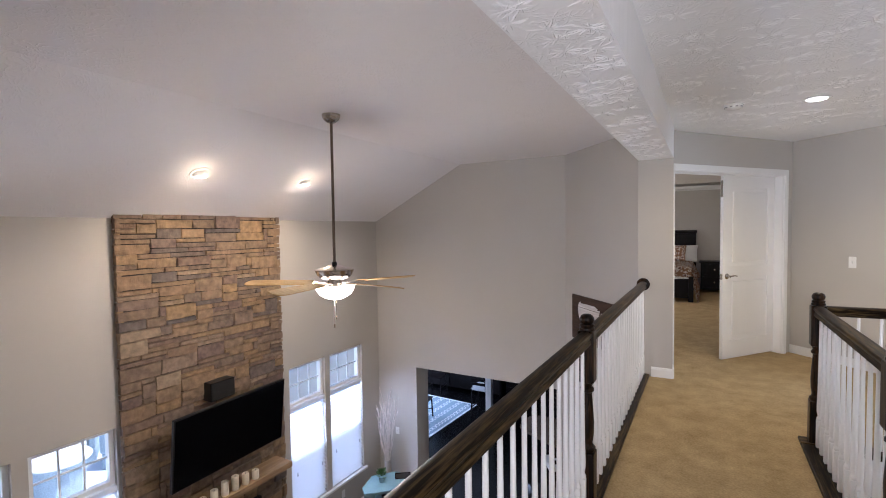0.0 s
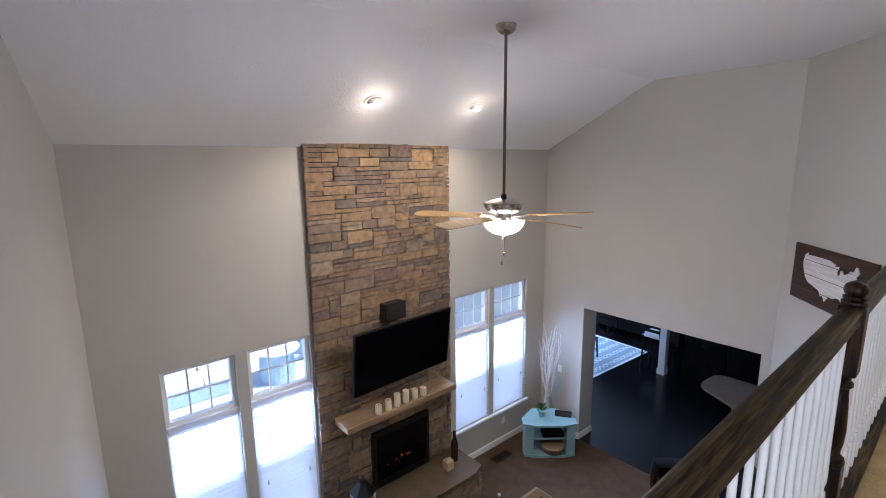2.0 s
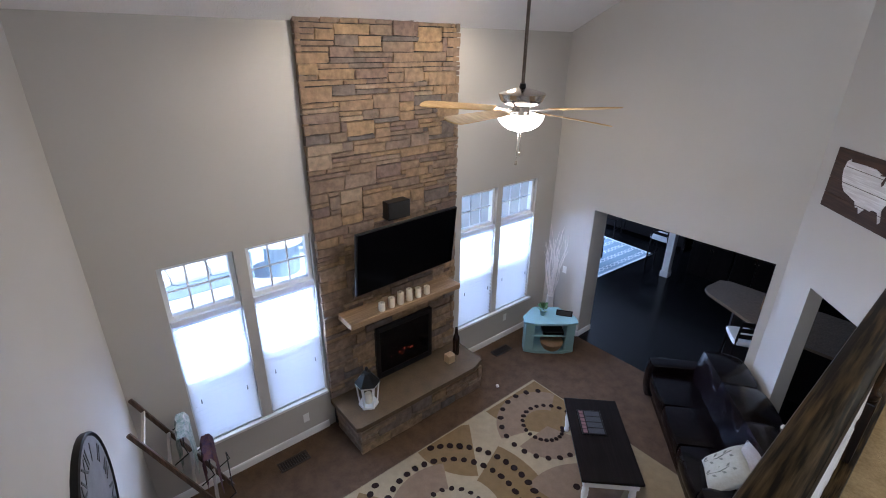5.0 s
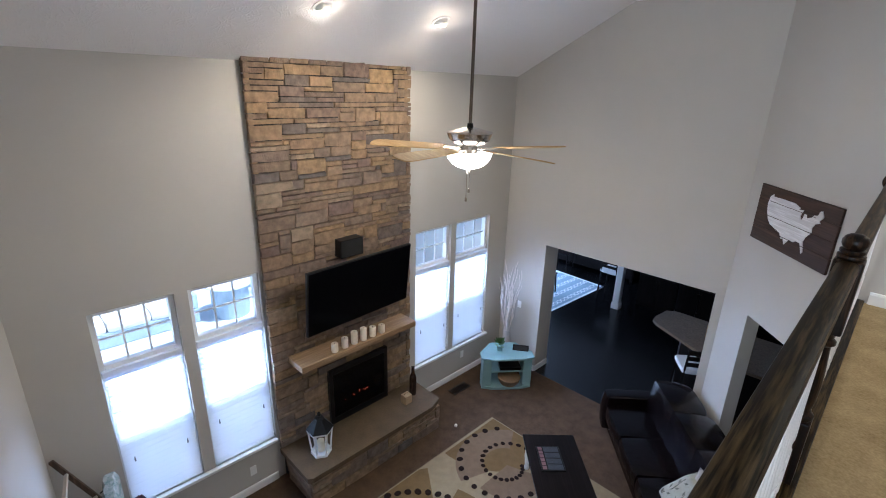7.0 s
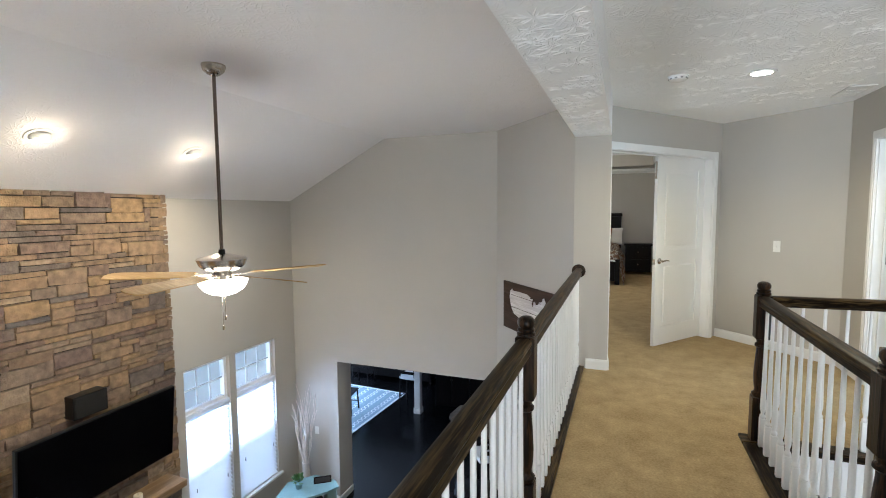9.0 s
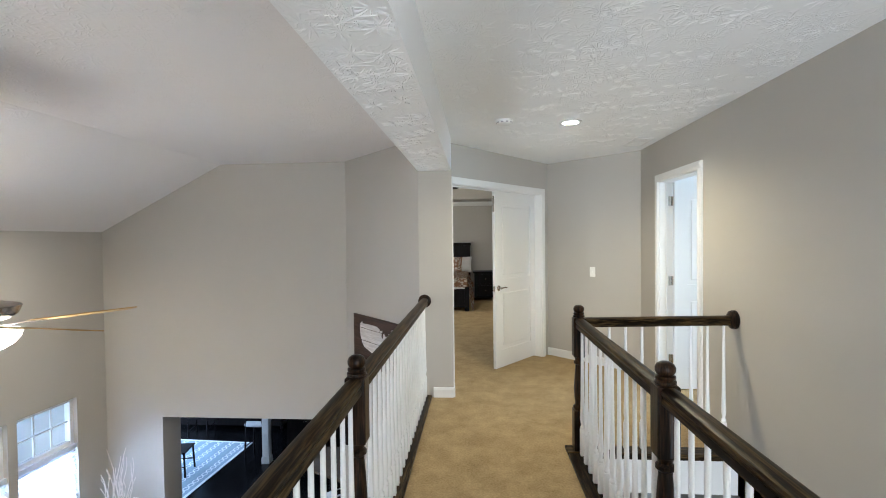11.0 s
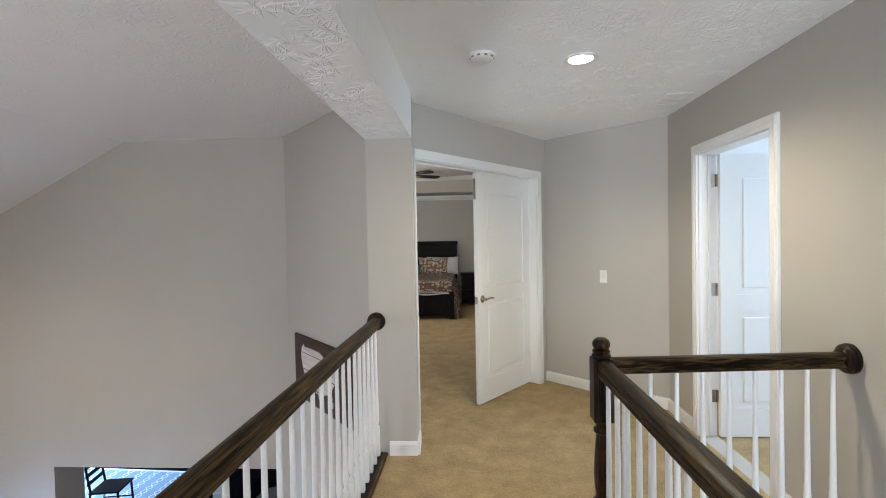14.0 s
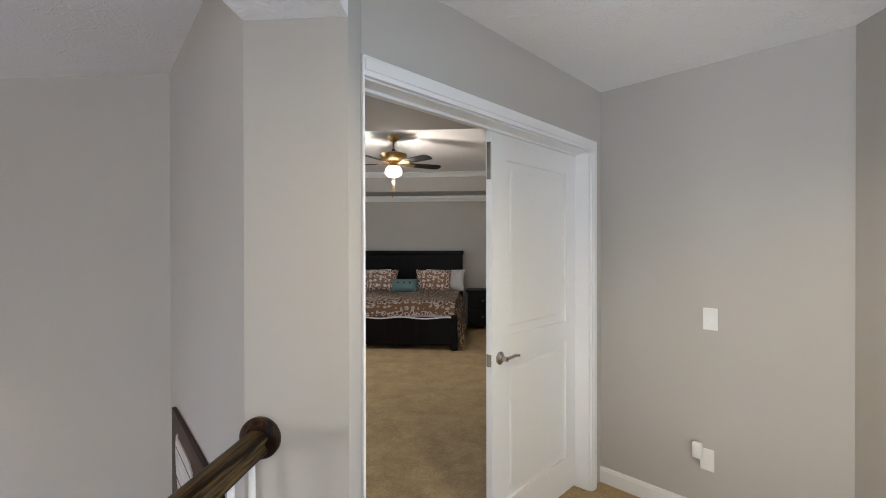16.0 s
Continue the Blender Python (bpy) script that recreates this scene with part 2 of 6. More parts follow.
def lathe(bm, profile, seg=20, m=None):
    """Turn a profile of (radius, height) round the z axis."""
    rings, made = [], []
    for r, z in profile:
        if r < 1e-5:
            ring = [bm.verts.new((0, 0, z))]
        else:
            ring = [bm.verts.new((r * math.cos(2 * math.pi * i / seg), r * math.sin(2 * math.pi * i / seg), z)) for i in range(seg)]
        rings.append(ring)
        made += ring
    for a, b in zip(rings, rings[1:]):
        for i in range(seg):
            q = [a[i % len(a)], a[(i + 1) % len(a)], b[(i + 1) % len(b)], b[i % len(b)]]
            q = list(dict.fromkeys(q))
            if len(q) > 2:
                bm.faces.new(q)
    if len(rings[0]) > 1:
        bm.faces.new(rings[0][::-1])
    if len(rings[-1]) > 1:
        bm.faces.new(rings[-1])
    if m is not None:
        bmesh.ops.transform(bm, matrix=m, verts=made)
    return bm


def tube(bm, pts, r, seg=8, taper=1.0):
    """A round bar along points, thinning by taper."""
    pts = [Vector(p) for p in pts]
    rings = []
    for i, p in enumerate(pts):
        d = (pts[min(i + 1, len(pts) - 1)] - pts[max(i - 1, 0)]).normalized()
        q = d.to_track_quat("Z", "Y")
        rr = r * (1 + (taper - 1) * i / max(1, len(pts) - 1))
        rings.append([bm.verts.new(p + q @ Vector((rr * math.cos(2 * math.pi * k / seg), rr * math.sin(2 * math.pi * k / seg), 0))) for k in range(seg)])
    for a, b in zip(rings, rings[1:]):
        for k in range(seg):
            bm.faces.new((a[k], a[(k + 1) % seg], b[(k + 1) % seg], b[k]))
    bm.faces.new(rings[0][::-1]), bm.faces.new(rings[-1])
    return bm


def sweep(bm, outline, p0, p1):
    """A straight bar of the given cross-section (across, up) from p0 to p1."""
    p0, p1 = Vector(p0), Vector(p1)
    d = (p1 - p0).normalized()
    side = d.cross(Vector((0, 0, 1))).normalized()
    up = side.cross(d)
    a = [bm.verts.new(p0 + side * u + up * v) for u, v in outline]
    b = [bm.verts.new(p1 + side * u + up * v) for u, v in outline]
    k = len(outline)
    for i in range(k):
        bm.faces.new((a[i], a[(i + 1) % k], b[(i + 1) % k], b[i]))
    bm.faces.new(a[::-1]), bm.faces.new(b)
    return bm


def wall_run(bm, p, q, z0, z1, thick, holes=()):
    """An upright wall from p to q in plan, its thickness to the right of the way, with holes of (s0, s1, z0, z1)."""
    p, q = Vector(p), Vector(q)
    d = (q - p).normalized()
    n = Vector((d.y, -d.x))
    cuts = sorted({0.0, (q - p).length, *[s for h in holes for s in h[:2]]})
    for a, b in zip(cuts, cuts[1:]):
        spans = [(z0, z1)]
        for h in holes:
            if h[0] <= a + 1e-6 and h[1] >= b - 1e-6:
                spans = [s for lo, hi in spans for s in ((lo, min(hi, h[2])), (max(lo, h[3]), hi)) if s[1] - s[0] > 1e-4]
        u, v = p + d * a, p + d * b
        for lo, hi in spans:
            prism(bm, [tuple(u), tuple(v), tuple(v + n * thick), tuple(u + n * thick)], lo, hi)
    return bm

# ---- large structure ----
GY, LY, XR = 6.01, -0.51, 1.68                 # gable wall, side wall of the great room, right wall of the hall
A, Bc, Cc = (-0.352, 5.05), (0.80, 6.53), (XR, 5.70)
D0, D1 = (-0.655, 4.85), (-1.683, GY)         # the slanted wall with the map
HC = 2.44                                     # hall ceiling
WIN = ((0.655, 1.285), (1.390, 2.040), (4.10, 4.755), (4.855, 5.575))
WZ0, WZ1 = -2.27, -0.30
SP, SQ = (XW, 0.19), (-0.62, LY)               # side wall of the great room in plan

# floors
bm = bmesh.new()
prism(bm, [(-0.655, -4), (0.655, -4), (0.655, 3.80), (XR, 3.80), Cc, Bc, A, (-0.34, 4.85), (-0.655, 4.85)], -0.30, 0.0)
structure("floor_hall", bm, CARPET_UP, "tan cut-pile carpet of the upper hall", "floor")
bm = bmesh.new()
prism(bm, [(XR, 3.4), (4.2, 3.4), (4.2, 6.2), (XR, 6.2)], -0.30, -0.002)
structure("floor_side_room", bm, CARPET_UP, "tan carpet beyond the white side door", "floor")
bm = bmesh.new()
prism(bm, [A, Bc, (1.4, 7.2), (1.4, 12.5), (-5.0, 12.5), (-5.0, GY + 0.36), (-1.60, GY + 0.36), (-0.50, 5.13)], -0.30, -0.004)
structure("floor_bedroom", bm, CARPET_UP, "tan-brown carpet of the bedroom", "floor")
bm = bmesh.new()
prism(bm, [(-5.0, -4.1), (1.9, -4.1), (1.9, GY), (-5.0, GY)], F - 0.2, F)
structure("floor_great_room", bm, CARPET_LOW, "brown carpet of the great room", "floor")
bm = bmesh.new()
prism(bm, [(-8.2, GY), (1.9, GY), (1.9, 12.5), (-8.2, 12.5)], F - 0.2, F - 0.002)
structure("floor_kitchen", bm, DARKFLOOR, "glossy black wooden kitchen floor", "floor")

# fireplace wall with its two pairs of windows
bm = bmesh.new()
wall_run(bm, (XW, GY + 0.35), (XW, LY - 0.14), F, 2.7, 0.16, [(GY + 0.35 - c, GY + 0.35 - b, WZ0, WZ1) for b, c in WIN])
structure("wall_fireplace", bm, WALL, "greige painted fireplace wall with two window pairs", "wall")
# gable wall with the wide opening to the kitchen
bm = bmesh.new()
wall_run(bm, (XW, GY + 0.35), (-1.683, GY + 0.35), F, 2.7, 0.35, [(0.74, -1.778 - XW, F, -0.69)])
structure("wall_gable", bm, WALL, "greige gable wall with a wide kitchen opening", "wall")
# slanted wall: whole above, a pier and an opening below
bm = bmesh.new()
L = (Vector(D1) - Vector(D0)).length
wall_run(bm, D1, D0, F, 2.7, -0.14, [(0.47, L, F, -0.69)])
structure("wall_slanted", bm, WALL, "greige slanted wall above the lower opening", "wall")
# side wall of the great room
bm = bmesh.new()
wall_run(bm, SP, SQ, F, 2.7, 0.14)
structure("wall_side", bm, WALL, "greige side wall of the great room", "wall")
# wall below the bridge, and the end of the hall wall
bm = bmesh.new()
wall_run(bm, (-0.60, -4), (-0.60, 4.85), F, -0.30, 0.12)
structure("wall_below_bridge", bm, WALL, "greige wall below the bridge", "wall")
bm = bmesh.new()
prism(bm, [D0, (-0.34, 4.85), A, (-0.44, 5.12), (-0.62, 5.10)], -0.30, HC)
structure("wall_pier", bm, WALL, "greige wall pier at the end of the railing", "wall")
# bedroom double door wall
dv = (Vector(Bc) - Vector(A)).normalized()
LAB = (Vector(Bc) - Vector(A)).length
DS0, DS1 = 0.0, 1.717
bm = bmesh.new()
wall_run(bm, Bc, A, 0, HC + 0.05, 0.13, [(LAB - DS1, LAB - DS0, -1, 2.05)])
structure("wall_bedroom_door", bm, WALL, "greige wall round the double bedroom door", "wall")
bm = bmesh.new()
wall_run(bm, Cc, Bc, 0, HC + 0.05, 0.13)
structure("wall_corner", bm, WALL, "greige angled wall with a switch", "wall")
bm = bmesh.new()
wall_run(bm, (XR, -4), Cc, F, HC, 0.12, [(8.35, 9.19, 0.0, 2.04)])
structure("wall_right", bm, WALL, "greige right wall of hall and stairwell", "wall")
# unseen end wall; both openings are invented for the fill lamps
bm = bmesh.new()
wall_run(bm, (-5.0, -4), (XR + 0.12, -4), F, 2.7, 0.12, [(4.5, 6.3, 0.6, 2.1), (5.77, 6.57, -1.7, 0.3)])
structure("wall_behind", bm, WALL, "unseen greige wall behind the start with openings added for fill lamps", "wall")
bm = bmesh.new()
wall_run(bm, (-0.80, LY), (-0.80, -4), F, 2.7, 0.12)
structure("wall_hall_left", bm, WALL, "greige wall beside the start of the hall", "wall")
# bedroom, side room and kitchen shells
bm = bmesh.new()
wall_run(bm, (-5.0, 12.4), (1.4, 12.4), F, 2.9, -0.12)
wall_run(bm, (0.95, 6.4), (0.95, 12.4), 0, 2.9, 0.12)
wall_run(bm, (-5.0, GY + 0.35), (-5.0, 12.4), 0, 2.9, -0.12, [(1.4, 3.2, 0.8, 2.2)])
structure("wall_bedroom", bm, WALL, "greige bedroom walls", "wall")
bm = bmesh.new()
wall_run(bm, (4.2, 3.4), (4.2, 6.2), 0, HC, 0.12, [(0.5, 1.9, 0.7, 2.1)])
wall_run(bm, (XR + 0.12, 3.4), (4.2, 3.4), 0, HC, 0.12)
wall_run(bm, (XR + 0.12, 6.2), (4.2, 6.2), 0, HC, -0.12)
structure("wall_side_room", bm, TRIM, "pale walls of the side room", "wall")
bm = bmesh.new()
wall_run(bm, (-8.1, GY), (-8.1, 12.4), F, -0.3, -0.12, [(1.9, 4.1, F + 0.5, -0.7)])
wall_run(bm, (-8.1, GY + 0.35), (XW, GY + 0.35), F, -0.3, 0.12)
wall_run(bm, (1.9, GY), (1.9, 12.4), F, -0.3, 0.12)
structure("wall_kitchen", bm, WALL, "greige kitchen walls", "wall")

# ceilings


def stomp(bm, areas, z, n, seed, tall=1.0):
    """Stars of thin plaster ridges left by a stomp brush, hanging from the plane z."""
    r_ = random.Random(seed)
    total = sum((b - a) * (d - c) for a, b, c, d in areas)
    for a, b, c, d in areas:
        for _ in range(round(n * (b - a) * (d - c) / total)):
            cx, cy, a0 = r_.uniform(a, b), r_.uniform(c, d), r_.uniform(0, 6.28)
            for k in range(r_.randint(7, 13)):
                an = a0 + k * 0.55 + r_.uniform(-0.2, 0.2)
                r0, r1, w = r_.uniform(0.006, 0.02), r_.uniform(0.04, 0.10), r_.uniform(0.0022, 0.0042)
                bend = r_.uniform(-0.25, 0.25)
                rows = []
                for q in range(4):
                    u = q / 3
                    rr, aa = r0 + (r1 - r0) * u, an + bend * u
                    x, y = cx + rr * math.cos(aa), cy + rr * math.sin(aa)
                    x, y = min(max(x, a), b), min(max(y, c), d)
                    ww, hh = w * (1.0, 1.2, 0.9, 0.3)[q], (0.002, 0.0045, 0.004, 0.0005)[q] * tall
                    nx, ny = -math.sin(aa) * ww, math.cos(aa) * ww
                    rows.append([bm.verts.new((x + nx, y + ny, z)), bm.verts.new((x, y, z - hh)), bm.verts.new((x - nx, y - ny, z))])
                for p, q in zip(rows, rows[1:]):
                    bm.faces.new((p[0], p[1], q[1], q[0])), bm.faces.new((p[1], p[2], q[2], q[1]))


bm = bmesh.new()
prism(bm, [(-0.34, -4), (XR + 0.1, -4), (Cc[0] + 0.1, Cc[1] + 0.12), (Bc[0] + 0.1, Bc[1] + 0.12), (Bc[0] - 0.12, Bc[1] + 0.12), (A[0] - 0.12, A[1] + 0.08), (A[0] - 0.1, 4.86), (-0.34, 4.85)], HC, HC + 0.12)
stomp(bm, [(-0.32, 1.64, -0.4, 4.8), (0.0, 1.6, 4.8, 5.5)], HC, 420, 31, 0.36)
structure("ceiling_hall", bm, CEIL, "white stomp-textured hall ceiling", "ceiling")
bm = bmesh.new()
prism(bm, [(-0.655, -4), (-0.34, -4), (-0.34, 4.85), (-0.655, 4.85)], 2.143, HC + 0.12)
stomp(bm, [(-0.645, -0.35, -0.4, 4.84)], 2.143, 130, 32, 0.62)
structure("ceiling_beam", bm, CEIL, "white stomp-textured dropped beam", "beam")
bm = bmesh.new()
VX = -3.23
for (x0, z0), (x1, z1) in (((XW - 0.1, 1.635 - 0.1 * 0.516), (VX, 2.445)), ((VX, 2.445), (-0.655, 2.445))):
    v = [bm.verts.new(p) for p in ((x0, LY - 0.1, z0), (x1, LY - 0.1, z1), (x1, GY + 0.1, z1), (x0, GY + 0.1, z0))]
    w = [bm.verts.new(p) for p in ((x0, LY - 0.1, z0 + 0.15), (x1, LY - 0.1, z1 + 0.15), (x1, GY + 0.1, z1 + 0.15), (x0, GY + 0.1, z0 + 0.15))]
    bm.faces.new(v), bm.faces.new(w)
    for i in range(4):
        bm.faces.new((v[i], v[(i + 1) % 4], w[(i + 1) % 4], w[i]))
structure("ceiling_vault", bm, CEIL_FINE, "white vaulted ceiling of the great room", "ceiling")
bm = bmesh.new()
prism(bm, [(-5.0, -4), (-0.80, -4), (-0.80, LY), (-5.0, LY)], 2.5, 2.6)
prism(bm, [(XR + 0.12, 3.4), (4.2, 3.4), (4.2, 6.2), (XR + 0.12, 6.2)], HC, HC + 0.12)
structure("ceiling_side_room", bm, CEIL_FINE, "white ceilings of the side rooms", "ceiling")
bm = prism(bmesh.new(), [(-5.0, GY), (0.95, GY), (0.95, 12.4), (-5.0, 12.4)], 2.78, 2.9)
structure("ceiling_bedroom", bm, CEIL_FINE, "white tray ceiling of the bedroom", "ceiling")
bm = bmesh.new()
for x0, x1, y0, y1 in ((-5.0, 0.95, 11.75, 12.4), (-5.0, -4.2, 7.4, 11.75), (0.35, 0.95, 7.4, 11.75), (-5.0, 0.95, 6.36, 7.4)):
    box(bm, x0, x1, y0, y1, 2.447, 2.785)
structure("wall_tray", bm, WALL, "greige bulkhead round the tray ceiling", "bulkhead")
bm = bmesh.new()
prism(bm, [(-8.2, GY + 0.35), (1.9, GY + 0.35), (1.9, 12.4), (-8.2, 12.4)], -0.42, -0.31)
structure("ceiling_kitchen", bm, CEIL_FINE, "white kitchen ceiling", "ceiling")

# baseboards
BASE_OUT = ((0, 0), (0.016, 0), (0.016, 0.075), (0.010, 0.092), (0, 0.095))


def base_run(bm, p, q, z, off=0.0):
    """A baseboard from p to q whose room side lies to the left of the way."""
    p, q = Vector(p), Vector(q)
    d = (q - p).normalized()
    n = Vector((-d.y, d.x))
    rows = []
    for e in (p, q):
        rows.append([bm.verts.new((*(e + n * (u + off)), z + v)) for u, v in BASE_OUT])
    k = len(BASE_OUT)
    for i in range(k):
        bm.faces.new((rows[0][i], rows[0][(i + 1) % k], rows[1][(i + 1) % k], rows[1][i]))
    bm.faces.new(rows[0]), bm.faces.new(rows[1])


for nm, runs, z in (
        ("baseboard_hall", ((Cc, Bc), ((XR, 5.27), Cc), ((XR, 3.82), (XR, 4.27)), ((-0.34, 4.85), (-0.53, 4.85)), (tuple(Vector(A)), (-0.34, 4.85))), 0.0),
        ("baseboard_great_room", (((XW, 2.02), (XW, 0.19)), ((XW, GY), (XW, 3.93)), ((-4.06, GY), (XW, GY)), ((-4.06, GY + 0.35), (-4.06, GY)), (SP, SQ), ((-1.69, GY), (-1.778, GY)), ((-1.40, 5.69), D1)), F)):
    bm = bmesh.new()
    for p, q in runs:
        base_run(bm, p, q, z)
    structure(nm, bm, TRIM, "white moulded baseboard", "baseboard")

# windows of the great room
SLAT, tn, tl, tb = nodes_of("blind_slat")
tb.inputs["Base Color"].default_value, tb.inputs["Roughness"].default_value = (0.82, 0.84, 0.86, 1), 0.5
tr_, tm = tn.new("ShaderNodeBsdfTranslucent"), tn.new("ShaderNodeMixShader")
tr_.inputs[0].default_value, tm.inputs[0].default_value = (0.74, 0.80, 0.95, 1), 0.16
tl.new(tb.outputs[0], tm.inputs[1]), tl.new(tr_.outputs[0], tm.inputs[2]), tl.new(tm.outputs[0], tn["Material Output"].inputs[0])
MESH, hn, hl, hb_ = nodes_of("insect_mesh")
hb_.inputs["Base Color"].default_value, hb_.inputs["Roughness"].default_value = (0.10, 0.11, 0.13, 1), 0.8
ht, hm = hn.new("ShaderNodeBsdfTransparent"), hn.new("ShaderNodeMixShader")
hm.inputs[0].default_value = 0.60
hl.new(ht.outputs[0], hm.inputs[1]), hl.new(hb_.outputs[0], hm.inputs[2]), hl.new(hm.outputs[0], hn["Material Output"].inputs[0])
PADGREY = mat("grey_tassel", (0.25, 0.26, 0.28), 0.6)
VINYL = mat("window_vinyl", (0.82, 0.83, 0.84), 0.35, vary=0.02)
for k, (b, c) in enumerate(WIN):
    w = thing("window_%d" % (k + 1), (XW, 0, 0), "white vinyl window with a gridded top light and lowered blind", "window", "great room windows", 0, "structure")
    bm = bmesh.new()
    x0, x1, t = -0.12, -0.05, 0.045
    ZR, ZM = -0.83, -1.53
    for y0, y1, z0, z1 in ((b, b + t, WZ0, WZ1), (c - t, c, WZ0, WZ1), (b + t, c - t, WZ1 - t, WZ1), (b + t, c - t, WZ0, WZ0 + t), (b + t, c - t, ZR - 0.05, ZR + 0.03)):
        box(bm, x0, x1, y0, y1, z0, z1, 0.004)
    part("window_frame", bm, VINYL, w)
    bm = bmesh.new()
    box(bm, x0 + 0.016, x1 - 0.02, b + t, c - t, ZM - 0.03, ZM + 0.03, 0.004)
    part("meeting_rail", bm, VINYL, w)
    bm = bmesh.new()
    for i in (1, 2):
        y = b + t + (c - b - 2 * t) * i / 3
        box(bm, -0.095, -0.08, y - 0.008, y + 0.008, ZR + 0.03, WZ1 - t)
    z = (ZR + 0.03 + WZ1 - t) / 2
    box(bm, -0.096, -0.079, b + t, c - t, z - 0.008, z + 0.008)
    part("muntin", bm, VINYL, w)
    for z0, z1 in ((ZR + 0.03, WZ1 - t), (ZM + 0.03, ZR - 0.05), (WZ0 + t, ZM - 0.03)):
        p = part("pane", B(-0.091, -0.085, b + t, c - t, z0, z1), GLASS, w)
        p.visible_shadow = False
    part("insect_screen", B(-0.110, -0.109, b + t, c - t, WZ0 + t, ZM - 0.03), MESH, w, "fine grey insect screen")
    part("headrail", B(-0.045, -0.005, b + 0.01, c - 0.01, ZR - 0.06, ZR - 0.005, 0.004), SLAT, w)
    n = 25
    bm = bmesh.new()
    for i in range(n):
        z = ZR - 0.075 - i * (ZR - 0.075 - WZ0 - 0.03) / (n - 1)
        box(bm, -0.025, 0.025, b + 0.015, c - 0.015, -0.0013, 0.0013, 0, Matrix.Translation((-0.027, 0, z)) @ Matrix.Rotation(radians(38), 4, "Y"))
    part("slats", bm, SLAT, w)
    part("bottom_rail", B(-0.045, -0.008, b + 0.012, c - 0.012, WZ0 + 0.002, WZ0 + 0.022, 0.004), SLAT, w)
    for y, z in ((b + 0.10, -1.78), (c - 0.10, -1.83)):
        part("cord_tassel", lathe(bmesh.new(), [(0.0, 0.05), (0.004, 0.048), (0.007, 0.0), (0.0, -0.002)], 8, pose(0.004, y, z)), PADGREY, w)
for b, c in ((0.60, 2.04), (4.04, 5.63)):
    structure("window_sill", B(XW - 0.05, XW + 0.045, b, c, WZ0 - 0.035, WZ0, 0.006), TRIM, "white window sill", "sill")

# ---- railings ----
RZ = 0.935
RAIL = [(-0.030, -0.055), (0.030, -0.055), (0.030, -0.040), (0.024, -0.030), (0.033, -0.012), (0.030, 0.0), (0.016, 0.008), (-0.016, 0.008), (-0.030, 0.0), (-0.033, -0.012), (-0.024, -0.030), (-0.030, -0.040)]
NEWEL_BALL = [(0.034, 0), (0.040, 0.005), (0.040, 0.014), (0.033, 0.018), (0.037, 0.024), (0.037, 0.032), (0.028, 0.036), (0.033, 0.042), (0.0375, 0.053), (0.037, 0.065), (0.031, 0.077), (0.019, 0.085), (0.0, 0.088)]
NEWEL_TURN = [(0.036, 0), (0.043, 0.012), (0.043, 0.024), (0.030, 0.036), (0.028, 0.05), (0.034, 0.09), (0.036, 0.15), (0.031, 0.24), (0.026, 0.30), (0.026, 0.315), (0.036, 0.325), (0.036, 0.338), (0.026, 0.348), (0.03, 0.365), (0.040, 0.375)]
BAL = [(0.014, 0.20), (0.0165, 0.208), (0.0165, 0.216), (0.011, 0.224), (0.010, 0.234), (0.0155, 0.262), (0.0160, 0.285), (0.0125, 0.40), (0.010, 0.65), (0.009, 0.885)]


def newel(parent, x, y):
    bm = B(x - 0.042, x + 0.042, y - 0.042, y + 0.042, 0.02, 0.30, 0.004)
    base = part("newel_post", bm, STAIN_Z, parent, "square-based dark oak newel post")
    part("turned_shaft", lathe(bmesh.new(), NEWEL_TURN, 20, pose(x, y, 0.30)), STAIN_Z, base, "", True)
    part("upper_block", B(x - 0.042, x + 0.042, y - 0.042, y + 0.042, 0.673, 0.945, 0.007), STAIN_Z, base)
    part("finial", lathe(bmesh.new(), NEWEL_BALL, 24, pose(x, y, 0.945)), STAIN_Z, base, "dark turned mushroom finial", True)


bal_mesh = None


def balusters(parent, p, q, n):
    """White balusters spread between p and q."""
    global bal_mesh
    for i in range(n):
        u = (i + 0.5) / n
        x, y = p[0] + (q[0] - p[0]) * u, p[1] + (q[1] - p[1]) * u
        if bal_mesh is None:
            bm = B(-0.016, 0.016, -0.016, 0.016, 0.02, 0.20, 0.003)
            lathe(bm, BAL, 12)
            ob = part("baluster", bm, TRIM, parent, "white turned baluster", True)
            bal_mesh = ob.data
        else:
            ob = new("baluster", bal_mesh)
            ob.parent = parent
        ob.location = (x, y, 0)


def rail(parent, p, q, material):
    part("handrail", sweep(bmesh.new(), RAIL, (*p, RZ), (*q, RZ)), material, parent, "dark stained oak handrail", True)


ROSE = [(0.062, 0), (0.062, 0.010), (0.054, 0.018), (0.046, 0.020), (0.040, 0.026), (0.0, 0.028)]
XL, XRR = -0.605, 0.595
left = thing("railing", (0, 0, 0), "dark oak railing with white balusters over the great room", "railing")
part("nosing", B(-0.675, -0.545, -4, 4.85, -0.022, 0.02, 0.008), STAIN_Y, left, "dark oak floor nosing")
part("fascia", B(-0.670, -0.656, -4, 4.84, -0.30, -0.022), TRIM, left, "white fascia board")
newel(left, XL, 2.32)
rail(left, (XL, -0.9), (XL, 2.29), STAIN_Y)
rail(left, (XL, 2.35), (XL, 4.835), STAIN_Y)
balusters(left, (XL, -0.9), (XL, 2.27), 29)
balusters(left, (XL, 2.37), (XL, 4.85), 22)
